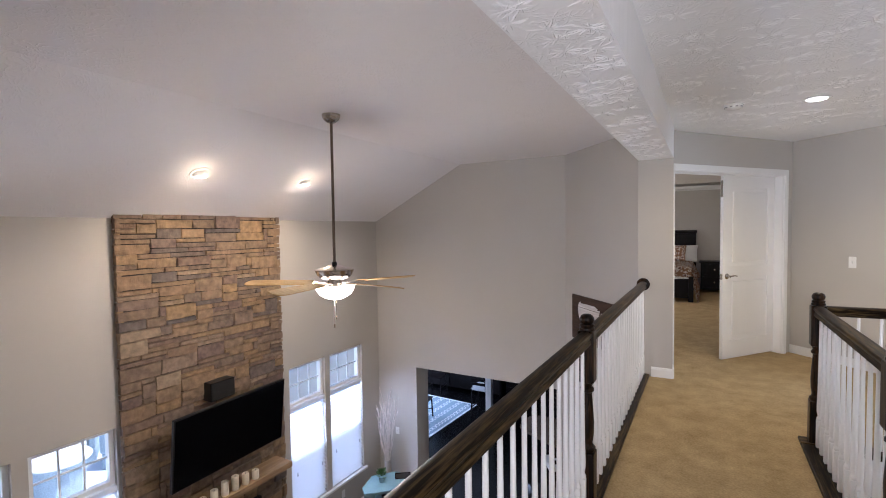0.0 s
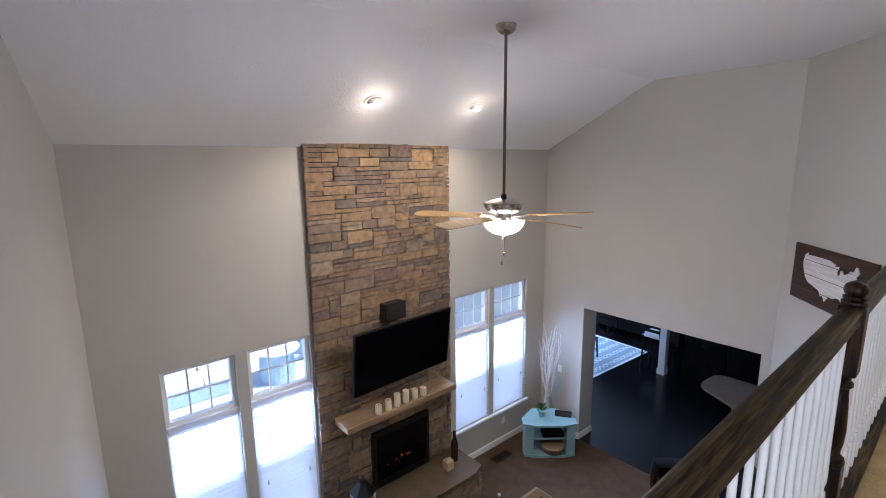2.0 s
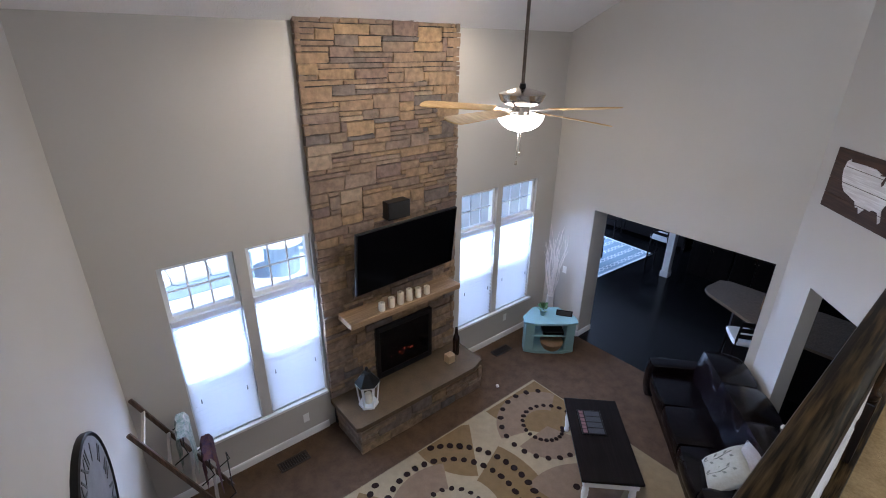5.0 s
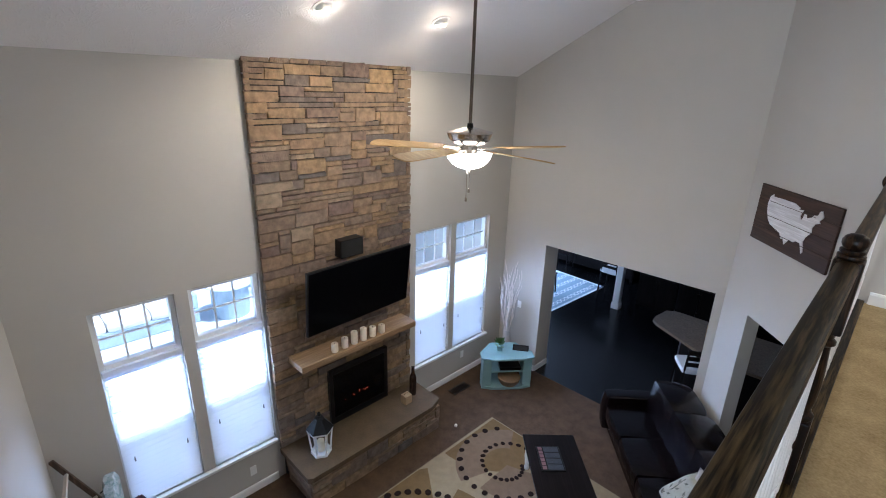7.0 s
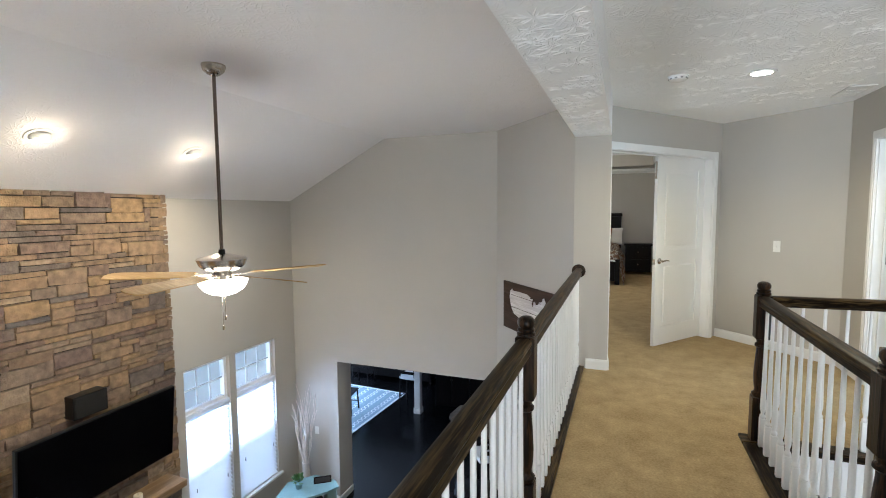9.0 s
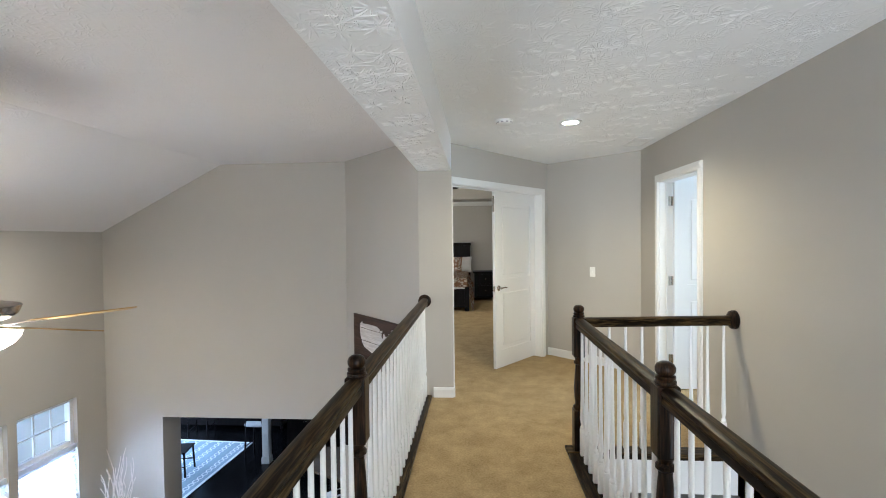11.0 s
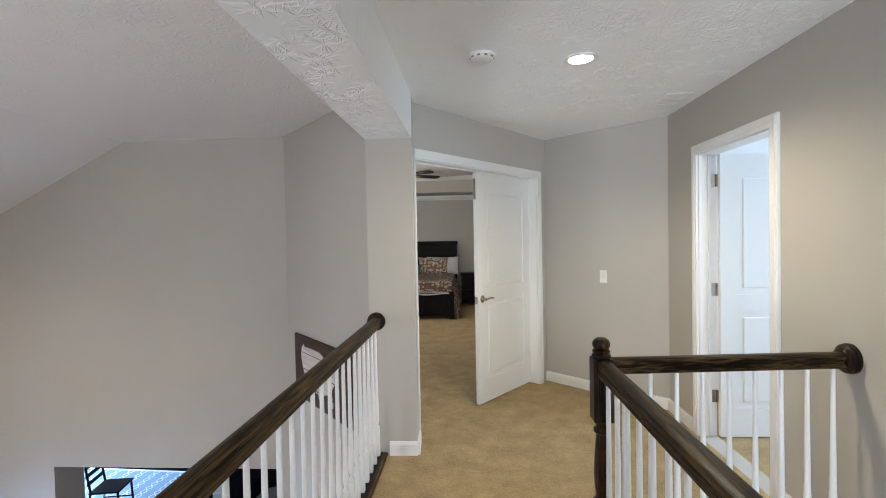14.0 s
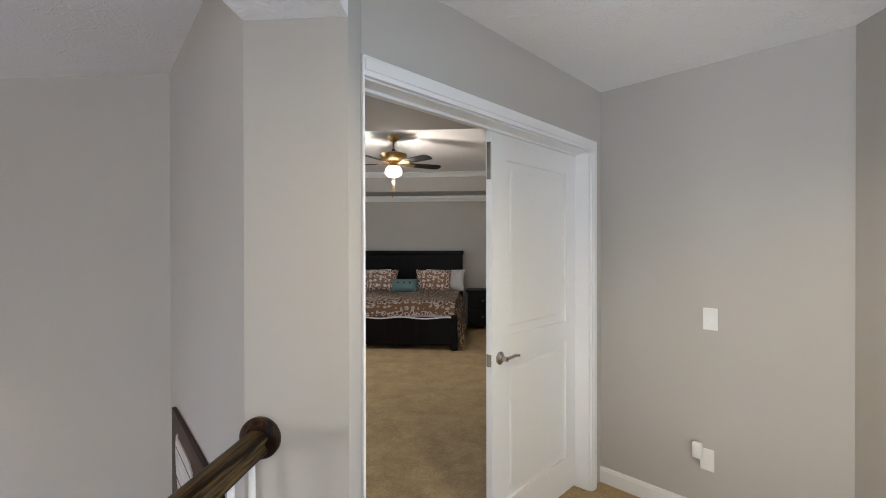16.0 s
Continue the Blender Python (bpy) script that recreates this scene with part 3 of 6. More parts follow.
part("rosette", lathe(bmesh.new(), ROSE, 28, pose(XL, 4.849, RZ - 0.02, 90)), STAIN_Z, left, "round dark oak wall rosette", True)
right = thing("railing", (0, 0, 0), "dark oak railing with white balusters round the stairwell", "railing")
FY = 3.75
part("nosing", B(0.505, 0.665, -4, FY - 0.06, -0.022, 0.02, 0.008), STAIN_Y, right, "dark oak floor nosing")
part("cross_nosing", B(0.505, XR, FY - 0.06, FY + 0.07, -0.022, 0.02, 0.008), STAIN_X, right, "dark oak floor nosing")
part("fascia", B(0.656, 0.668, -4, FY, -0.30, -0.022), TRIM, right, "white fascia board")
part("cross_fascia", B(0.668, XR, FY - 0.012 + 0.05, FY + 0.049, -0.30, -0.022), TRIM, right, "white fascia board")
newel(right, XRR, 2.25)
newel(right, XRR, FY)
rail(right, (XRR, -0.9), (XRR, 2.22), STAIN_Y)
rail(right, (XRR, 2.28), (XRR, FY - 0.03), STAIN_Y)
rail(right, (XRR + 0.03, FY), (XR - 0.035, FY + 0.08), STAIN_X)
balusters(right, (XRR, -0.9), (XRR, 2.20), 28)
balusters(right, (XRR, 2.30), (XRR, FY - 0.04), 12)
balusters(right, (XRR + 0.04, FY), (XR - 0.02, FY + 0.08), 9)
part("rosette", lathe(bmesh.new(), ROSE, 28, pose(XR - 0.018, FY + 0.08, RZ - 0.02, 0, -90)), STAIN_Z, right, "round dark oak wall rosette", True)
part("rosette_block", lathe(bmesh.new(), [(0.0, 0.0), (0.066, 0.0), (0.066, 0.014), (0.060, 0.0175), (0.0, 0.0175)], 28, pose(XR, FY + 0.08, RZ - 0.02, 0, -90)), STAIN_Z, right, "dark oak block behind the rosette", True)

# ---- great room: fireplace ----
rnd = random.Random(7)
STONE, sn, sl, sb = nodes_of("ledge_stone")
info, ramp = sn.new("ShaderNodeObjectInfo"), sn.new("ShaderNodeValToRGB")
for i, (p, c) in enumerate(((0.0, (0.116, 0.101, 0.093)), (0.15, (0.189, 0.133, 0.093)), (0.45, (0.232, 0.159, 0.099)), (0.68, (0.292, 0.194, 0.099)), (0.88, (0.163, 0.112, 0.09)), (1.0, (0.318, 0.241, 0.159)))):
    e = ramp.color_ramp.elements[0] if i == 0 else ramp.color_ramp.elements[-1] if i == 5 else ramp.color_ramp.elements.new(p)
    e.position, e.color = p, (*c, 1)
sl.new(info.outputs["Random"], ramp.inputs[0])
geo, no1, no2 = sn.new("ShaderNodeNewGeometry"), sn.new("ShaderNodeTexNoise"), sn.new("ShaderNodeTexNoise")
no1.inputs["Scale"].default_value, no2.inputs["Scale"].default_value = 17, 80
no1.inputs["Detail"].default_value = no2.inputs["Detail"].default_value = 6
sl.new(geo.outputs["Position"], no1.inputs["Vector"]), sl.new(geo.outputs["Position"], no2.inputs["Vector"])
mr = sn.new("ShaderNodeMapRange")
mr.inputs["From Min"].default_value, mr.inputs["From Max"].default_value, mr.inputs["To Min"].default_value, mr.inputs["To Max"].default_value = 0.3, 0.7, 0.62, 1.22
sl.new(no1.outputs[0], mr.inputs["Value"])
hsv = sn.new("ShaderNodeHueSaturation")
sl.new(ramp.outputs[0], hsv.inputs["Color"]), sl.new(mr.outputs[0], hsv.inputs["Value"])
sl.new(hsv.outputs[0], sb.inputs["Base Color"])
bp, ba = sn.new("ShaderNodeBump"), sn.new("ShaderNodeMath")
ba.operation = "ADD"
sl.new(no1.outputs[0], ba.inputs[0]), sl.new(no2.outputs[0], ba.inputs[1])
bp.inputs["Strength"].default_value, bp.inputs["Distance"].default_value = 0.8, 0.016
sl.new(ba.outputs[0], bp.inputs["Height"]), sl.new(bp.outputs[0], sb.inputs["Normal"])
sb.inputs["Roughness"].default_value = 0.85
MORTAR = mat("dark_mortar", (0.018, 0.014, 0.012), 0.95, vary=0.2, bump=0.5)
SLABSTONE = mat("hearth_slab", (0.10, 0.070, 0.040), 0.75, vary=0.3, scale=5, fine=60, bump=0.4, spec=0.2)

stone_meshes = []
for k in range(10):
    bm = B(-0.5, 0.5, -0.5, 0.5, -0.5, 0.5)
    bmesh.ops.subdivide_edges(bm, edges=[e for e in bm.edges if abs(e.verts[0].co.y - e.verts[1].co.y) > 0.5 or abs(e.verts[0].co.z - e.verts[1].co.z) > 0.5], cuts=1)
    for v in bm.verts:
        out = 0.5 if abs(v.co.y) > 0.4 or abs(v.co.z) > 0.4 else 1.0
        v.co.y += rnd.uniform(-0.02, 0.02)
        v.co.z += rnd.uniform(-0.055, 0.055)
        if v.co.x > 0.4:
            v.co.x += rnd.uniform(-0.07, 0.07) - (0.16 if out == 0.5 else 0.0)
    me = bpy.data.meshes.new("stone")
    bmesh.ops.recalc_face_normals(bm, faces=bm.faces)
    bm.to_mesh(me)
    bm.free()
    me.materials.append(STONE)
    stone_meshes.append(me)


def stones(parent, face, y0, y1, z0, z1, cols, rows, holes=(), depth=0.06, normal="x", edge=0.0):
    """Ledge stones laid dry over a face; holes are left open."""
    cw, rh = (y1 - y0) / cols, (z1 - z0) / rows
    used = set()
    for j in range(rows):
        for i in range(cols):
            y, z = y0 + (i + 0.5) * cw, z0 + (j + 0.5) * rh
            if any(a < y < b and c < z < d for a, b, c, d in holes):
                used.add((i, j))
    for j in range(rows):
        i = 0
        while i < cols:
            if (i, j) in used:
                i += 1
                continue
            h = rnd.choice((1, 1, 1, 1, 2, 2, 2, 3))
            w = rnd.choice((3, 4, 5, 6, 7)) if h < 2 else rnd.choice((3, 4, 5, 6)) if h < 3 else rnd.choice((4, 5, 6))
            while w > 1 and any((i + k, j) in used or i + k >= cols for k in range(w)):
                w -= 1
            while h > 1 and any((i + k, j + g) in used or j + g >= rows for k in range(w) for g in range(h)):
                h -= 1
            used |= {(i + k, j + g) for k in range(w) for g in range(h)}
            ob = new("stone", stone_meshes[rnd.randrange(10)])
            ob.parent = parent
            d = depth * rnd.uniform(0.86, 1.26)
            if normal == "x":
                ob.location = (face + d / 2 - 0.03, y0 + (i + w / 2) * cw, z0 + (j + h / 2) * rh)
            else:
                ob.location = (y0 + (i + w / 2) * cw, face + (d / 2 - 0.03) * (1 if normal == "y" else -1), z0 + (j + h / 2) * rh)
                ob.rotation_euler = (0, 0, radians(90 if normal == "y" else -90))
            ob.scale = (d, w * cw - rnd.uniform(0.008, 0.013), h * rh - rnd.uniform(0.008, 0.013))
            i += w


CY0, CY1, CX, CTOP = 2.06, 3.95, -4.71, 1.725
CS = CX - 0.045                                # face on which the ledge stones are laid
HT, ZS = F + 0.42, -0.29
chim = thing("fireplace", (0, 0, 0), "stacked ledge-stone fireplace with a black firebox", "fireplace")
breast = thing("chimney_breast", (0, 0, ZS), "tall ledge-stone chimney breast reaching the sloped ceiling", "chimney")
part("core", prism(bmesh.new(), [(XW, CY0 + 0.05), (CS - 0.02, CY0 + 0.05), (CS - 0.02, CY1 - 0.05), (XW, CY1 - 0.05)], F, ZS), MORTAR, chim, "dark mortar backing")
part("core", prism(bmesh.new(), [(XW, CY0 + 0.05), (CS - 0.02, CY0 + 0.05), (CS - 0.02, CY1 - 0.05), (XW, CY1 - 0.05)], 0.0, CTOP - 0.005 - ZS), MORTAR, breast, "dark mortar backing")
stones(chim, CS, CY0, CY1, HT, ZS, 30, 44, [(2.68, 3.53, HT, -1.67)])
stones(breast, CS, CY0, CY1, 0.0, CTOP - ZS, 30, 42)
for th_, z0, z1, n_ in ((chim, HT, ZS, 38), (breast, 0.0, CTOP - ZS, 36)):
    stones(th_, CY0 + 0.035, XW + 0.0, CS - 0.005, z0, z1, 1, n_, (), 0.05, "-y")
    stones(th_, CY1 - 0.035, XW + 0.0, CS - 0.005, z0, z1, 1, n_, (), 0.05, "y")
bm = B(CS - 0.03, CX + 0.005, 2.68, 3.53, HT, -1.67, 0.004)
fb = part("firebox", bm, BLACK, chim, "black metal gas firebox")
bm = bmesh.new()
for y0, y1, z0, z1 in ((2.68, 2.73, HT, -1.67), (3.48, 3.53, HT, -1.67), (2.73, 3.48, -1.74, -1.67), (2.73, 3.48, HT, HT + 0.08)):
    box(bm, CX + 0.003, CX + 0.02, y0, y1, z0, z1, 0.003)
part("surround", bm, BLACK, fb)
part("fire_glass", B(CX + 0.006, CX + 0.010, 2.73, 3.48, HT + 0.08, -1.74), SCREEN, fb, "dark glossy fire glass")
EMBER = emit("ember", (1.0, 0.16, 0.07), 0.5)
for k in range(9):
    y, z = 3.10 + rnd.gauss(0, 0.10), HT + 0.22 + abs(rnd.gauss(0, 0.06))
    bm = bmesh.new()
    bmesh.ops.create_icosphere(bm, subdivisions=1, radius=rnd.uniform(0.003, 0.007), matrix=pose(CX + 0.012, y, z))
    part("ember", bm, EMBER, fb, "small glowing ember")

hearth = thing("hearth", (0, 0, F), "raised stone hearth with a brown slab top", "hearth")
HX = -4.17
part("core", prism(bmesh.new(), [(XW + 0.2, 2.12), (HX - 0.02, 2.12), (HX - 0.02, 3.94), (XW + 0.2, 3.94)], 0, 0.36), MORTAR, hearth)
stones(hearth, HX, 2.10, 3.96, 0.0, 0.36, 24, 6)
stones(hearth, 2.12, CX, HX - 0.01, 0.0, 0.36, 6, 6, (), 0.06, "-y")
stones(hearth, 3.94, CX, HX - 0.01, 0.0, 0.36, 6, 6, (), 0.06, "y")
slab = [(CS, 2.05), (HX + 0.02, 2.05), (HX + 0.05, 2.10), (HX + 0.05, 3.80), (HX - 0.02, 3.99), (CS, 4.01)]
part("slab", prism(bmesh.new(), slab, 0.36, 0.42), SLABSTONE, hearth, "brown sandstone slab")

MANTEL = wood("mantel_wood", (0.22, 0.14, 0.07), (0.36, 0.25, 0.14), 0.6, 1, 10, 0.0)
mantel = thing("mantel", (CX, 3.0, -1.30), "rough light-brown wooden mantel beam on the stone", "mantel")
part("beam", B(-0.06, 0.27, -0.77, 0.79, -0.075, 0.0, 0.01), MANTEL, mantel)
CANDLE = mat("candle_wax", (0.82, 0.74, 0.58), 0.5, vary=0.05)
for k, (y, h) in enumerate(((2.66, 0.10), (2.79, 0.12), (2.915, 0.15), (3.04, 0.15), (3.17, 0.12), (3.30, 0.10))):
    c = thing("candle", (CX + 0.21, y, -1.30), "ivory pillar candle on the mantel", "candle", "mantel candles")
    part("wax", lathe(bmesh.new(), [(0.036, 0), (0.038, 0.004), (0.038, h - 0.004), (0.034, h), (0.026, h - 0.006), (0.0, h - 0.012)], 20), CANDLE, c, "", True)
    part("wick", tube(bmesh.new(), [(0, 0, h - 0.012), (0.001, 0, h + 0.006)], 0.0018, 5), BLACK, c)

tv = thing("television", (CX, 2.99, -0.61), "large black flat television tilted on a wall mount", "television")
M = pose(0.28, 0, 0, 0, 0, 0) @ Matrix.Rotation(radians(3), 4, "Z") @ Matrix.Rotation(radians(6), 4, "Y")
part("casing", B(-0.02, 0.02, -0.685, 0.685, -0.36, 0.36, 0.006, M), BLACK, tv)
part("screen", B(0.021, 0.024, -0.672, 0.672, -0.345, 0.348, 0, M), SCREEN, tv, "black glossy screen")
part("wall_mount", B(-0.06, 0.25, -0.2, 0.2, -0.15, 0.15, 0.01), BLACK, tv)
sp = thing("speaker_box", (CX, 3.01, -0.31), "small black box fixed above the television", "speaker")
part("body", B(-0.06, 0.10, -0.145, 0.145, 0.0, 0.20, 0.008), BLACK, sp)
part("grille", B(0.10, 0.106, -0.13, 0.13, 0.012, 0.188, 0.003), mat("speaker_cloth", (0.01, 0.01, 0.01), 0.95, bump=0.5, bump_scale=500), sp)

WHITEMETAL = mat("white_metal", (0.75, 0.74, 0.72), 0.5, vary=0.08, scale=15)
lan = thing("lantern", (-4.40, 2.36, HT), "white six-sided lantern with a black pagoda roof on the hearth", "lantern")


def hexa(r, z, turn=0.0):
    return [(r * math.cos(math.pi / 3 * k + turn), r * math.sin(math.pi / 3 * k + turn)) for k in range(6)]


part("base", prism(bmesh.new(), hexa(0.115, 0), 0.0, 0.03), WHITEMETAL, lan)
for k in range(6):
    a, (x, y) = math.pi / 3 * k, hexa(0.1, 0)[k]
    part("post", tube(bmesh.new(), [(x, y, 0.03), (x * 1.28, y * 1.28, 0.30)], 0.010, 6), WHITEMETAL, lan)
bm = prism(bmesh.new(), hexa(0.142, 0), 0.30, 0.325)
part("collar", bm, WHITEMETAL, lan)
part("roof", lathe(bmesh.new(), [(0.150, 0.325), (0.120, 0.36), (0.080, 0.41), (0.055, 0.44), (0.05, 0.46), (0.0, 0.475)], 6), BLACK, lan, "black pagoda roof")
part("ring", lathe(bmesh.new(), [(0.01, 0.47), (0.022, 0.49), (0.016, 0.52), (0.0, 0.535)], 10), BLACK, lan)
part("candle", lathe(bmesh.new(), [(0.04, 0.03), (0.04, 0.16), (0.0, 0.165)], 16), CANDLE, lan)
gp = lathe(bmesh.new(), [(0.094, 0.031), (0.122, 0.299)], 6)
p = part("glass", gp, GLASS, lan)
p.visible_shadow = False

KRAFT = mat("tan_card", (0.42, 0.30, 0.17), 0.8, vary=0.15, scale=20)
tin = thing("gift_box", (-4.42, 3.62, HT), "small tan box with a handle on the hearth", "box")
part("body", B(-0.05, 0.05, -0.055, 0.055, 0, 0.12, 0.006), KRAFT, tin)
part("handle", tube(bmesh.new(), [(0.0, 0.03 * math.cos(a), 0.12 + 0.035 * math.sin(a)) for a in [math.pi * k / 8 for k in range(9)]], 0.005, 6), KRAFT, tin)
bot = thing("bottle", (-4.50, 3.80, HT), "tall dark brown bottle standing on the hearth", "bottle")
part("glass", lathe(bmesh.new(), [(0.045, 0), (0.047, 0.01), (0.047, 0.24), (0.04, 0.28), (0.022, 0.32), (0.02, 0.40), (0.024, 0.41), (0.0, 0.412)], 18), mat("dark_brown_glass", (0.02, 0.01, 0.008), 0.2, vary=0.1), bot, "", True)

# ---- great room: ceiling fan and lamps ----
BLADE = wood("light_maple_blade", (0.33, 0.21, 0.08), (0.48, 0.33, 0.14), 0.5, 0, 10, 0.0, 0.2)
MILK = emit("lit_milk_glass", (1.0, 0.90, 0.72), 7.0)


ROD = mat("dark_bronze_rod", (0.16, 0.125, 0.10), 0.25, 1.0, vary=0.1)


def ceiling_fan(place, drop, angles, radius, metal, blade, label, bowl):
    f = thing("ceiling_fan", place, label, "ceiling fan")
    part("canopy", lathe(bmesh.new(), [(0.0, 0.0), (0.075, 0.0), (0.075, -0.012), (0.066, -0.040), (0.040, -0.062), (0.022, -0.070), (0.0, -0.070)], 28), metal, f, "", True)
    part("downrod", tube(bmesh.new(), [(0, 0, -0.05), (0, 0, -drop + 0.01)], 0.0115, 14), ROD, f, "dark bronze downrod", True)
    h = -drop
    part("coupling", lathe(bmesh.new(), [(0.0, h + 0.035), (0.02, h + 0.035), (0.024, h), (0.0, h)], 16), BLACK, f)
    part("motor", lathe(bmesh.new(), [(0.0, h + 0.008), (0.05, h + 0.005), (0.10, h - 0.010), (0.150, h - 0.022), (0.162, h - 0.03), (0.154, h - 0.05), (0.144, h - 0.075), (0.118, h - 0.098), (0.075, h - 0.112), (0.0, h - 0.112)], 36), metal, f, "polished metal motor housing", True)
    zb = h - 0.135
    part("switch_housing", lathe(bmesh.new(), [(0.0, h - 0.11), (0.055, h - 0.112), (0.06, h - 0.16), (0.07, h - 0.172), (0.0, h - 0.172)], 24), metal, f, "", True)
    for a in angles:
        m = Matrix.Rotation(radians(a), 4, "Z") @ Matrix.Translation((0, 0, zb)) @ Matrix.Rotation(radians(-12), 4, "X")
        r0, r1 = 0.19, radius
        top = [(r0, 0.05), (r0 + 0.10, 0.058), (r1 - 0.10, 0.068), (r1 - 0.04, 0.064), (r1 - 0.01, 0.045), (r1, 0.0)]
        out = top + [(x, -y) for x, y in top[-2::-1]]
        b = part("blade", prism(bmesh.new(), out[::-1], -0.003, 0.003, m), blade, f, "pale wooden fan blade")
        bm = prism(bmesh.new(), [(0.05, 0.018), (0.13, 0.012), (0.20, 0.034), (0.27, 0.028), (0.27, -0.028), (0.20, -0.034), (0.13, -0.012), (0.05, -0.018)][::-1], -0.009, -0.0035, m)
        part("blade_arm", bm, metal, b)
    zg = h - 0.165
    if bowl:
        prof = [(0.155, zg), (0.160, zg - 0.008), (0.150, zg - 0.040), (0.122, zg - 0.075), (0.08, zg - 0.100), (0.03, zg - 0.113), (0.0, zg - 0.115)]
    else:
        prof = [(0.05, zg), (0.08, zg - 0.02), (0.10, zg - 0.055), (0.095, zg - 0.09), (0.06, zg - 0.12), (0.0, zg - 0.13)]
    g = part("glass_bowl", lathe(bmesh.new(), prof, 32), MILK, f, "glowing white glass bowl", True)
    g.visible_shadow = False
    for dx, ln in ((0.012, 0.24), (-0.012, 0.31)):
        z0 = prof[-1][1]
        c = part("pull_chain", tube(bmesh.new(), [(dx, 0, z0 + 0.03), (dx, 0, z0 - ln + 0.1)], 0.0022, 5), metal, f)
        part("chain_pull", lathe(bmesh.new(), [(0.0, z0 - ln + 0.1), (0.007, z0 - ln + 0.098), (0.008, z0 - ln + 0.07), (0.0, z0 - ln + 0.068)], 8, pose(dx, 0, 0)), metal, c)
    return f


FX, FYY = -2.765, 2.775
ceiling_fan((FX, FYY, 2.445), 1.249, [207 + 72 * k for k in range(5)], 0.76, NICKEL, BLADE, "brushed-nickel ceiling fan with pale blades and a lit glass bowl", True)
bulb("fan_bulb", (FX, FYY, 0.90), 43, (1.0, 0.84, 0.66), 0.16)

LAMP = emit("lit_lens", (1.0, 0.90, 0.72), 22.0)


def recessed(place, tilt, label):
    r = thing("recessed_light", place, label, "ceiling light", "recessed lights")
    r.matrix_world = pose(*place) @ Matrix.Rotation(tilt, 4, "Y")
    part("trim_ring", lathe(bmesh.new(), [(0.060, 0.0), (0.085, 0.0), (0.092, -0.004), (0.090, -0.010), (0.066, -0.010), (0.060, 0.0)], 32), TRIM, r, "", True)
    if tilt:
        m = Matrix.Rotation(-tilt, 4, "Y")
        part("eyeball", lathe(bmesh.new(), [(0.066, 0.01), (0.066, -0.012), (0.060, -0.032), (0.050, -0.040), (0.050, -0.030)], 28, m), TRIM, r, "white swivel eyeball", True)
        part("lens", lathe(bmesh.new(), [(0.0, -0.034), (0.050, -0.034), (0.046, -0.040), (0.0, -0.046)], 28, m), LAMP, r, "glowing lens")
    else:
        part("lens", lathe(bmesh.new(), [(0.0, -0.004), (0.064, -0.004), (0.064, -0.0075), (0.0, -0.012)], 28), LAMP, r, "glowing lens")
    return r


SL = math.atan2(2.445 - 1.635, VX - XW)
for x, y in ((-4.04, 2.45), (-4.00, 3.67)):
    recessed((x, y, 1.635 + (x - XW) * math.tan(SL) - 0.001), -SL, "lit recessed ceiling light on the sloped ceiling")
recessed((0.66, 4.33, HC - 0.001), 0, "lit recessed ceiling light in the hall")

sd = thing("smoke_detector", (0.12, 4.23, HC), "round white smoke detector on the hall ceiling", "smoke detector")
part("base", lathe(bmesh.new(), [(0.0, 0.0), (0.068, 0.0), (0.068, -0.012), (0.0, -0.012)], 32), TRIM, sd, "", True)
part("cover", lathe(bmesh.new(), [(0.0, -0.012), (0.062, -0.012), (0.060, -0.026), (0.048, -0.034), (0.0, -0.036)], 32), TRIM, sd, "", True)
bm = bmesh.new()
for k in range(10):
    a = 2 * math.pi * k / 10
    box(bm, 0.056, 0.064, -0.008, 0.008, -0.024, -0.016, 0, Matrix.Rotation(a, 4, "Z"))
part("slots", bm, mat("grey_slot", (0.25, 0.25, 0.25), 0.7), sd)
va = thing("ceiling_vent", (1.505, 5.24, HC), "white louvred ceiling air vent", "vent", "", 90)
bm = bmesh.new()
for a in ((-0.19, 0.19, -0.09, -0.07), (-0.19, 0.19, 0.07, 0.09), (-0.19, -0.17, -0.07, 0.07), (0.17, 0.19, -0.07, 0.07)):
    box(bm, *a, -0.008, 0.0, 0.002)
part("frame", bm, TRIM, va)
for k in range(6):
    part("louvre", B(-0.17, 0.17, -0.010, 0.010, -0.001, 0.001, 0, pose(0, -0.058 + k * 0.0233, -0.006, 35)), TRIM, va)
for x in (-0.057, 0.057):
    part("divider", B(x - 0.006, x + 0.006, -0.07, 0.07, -0.013, -0.003, 0.001), TRIM, va)
part("backing", B(-0.17, 0.17, -0.07, 0.07, -0.002, 0.0), mat("vent_grey", (0.16, 0.16, 0.16), 0.7), va)

# ---- hall: doors ----


def panel_leaf(parent, w, h, m, name="leaf", label=""):
    """A moulded two-panel door leaf in its own plane: x across, z up, y through."""
    t = 0.035
    xs = [0, 0.115, w - 0.115, w]
    zs = [0, 0.20, 0.90, 1.02, h - 0.13, h]
    bm = bmesh.new()
    for i in range(3):
        for j in range(5):
            hollow = i == 1 and j in (1, 3)
            d = 0.010 if hollow else 0.0
            if not hollow:
                box(bm, xs[i], xs[i + 1], 0, t, zs[j], zs[j + 1], 0, m)
            else:
                box(bm, xs[i], xs[i + 1], d, t - d, zs[j], zs[j + 1], 0, m)
                box(bm, xs[i] + 0.045, xs[i + 1] - 0.045, 0.002, t - 0.002, zs[j] + 0.045, zs[j + 1] - 0.045, 0.008, m)
    return part(name, bm, DOORPAINT, parent, label or "white moulded two-panel door leaf")


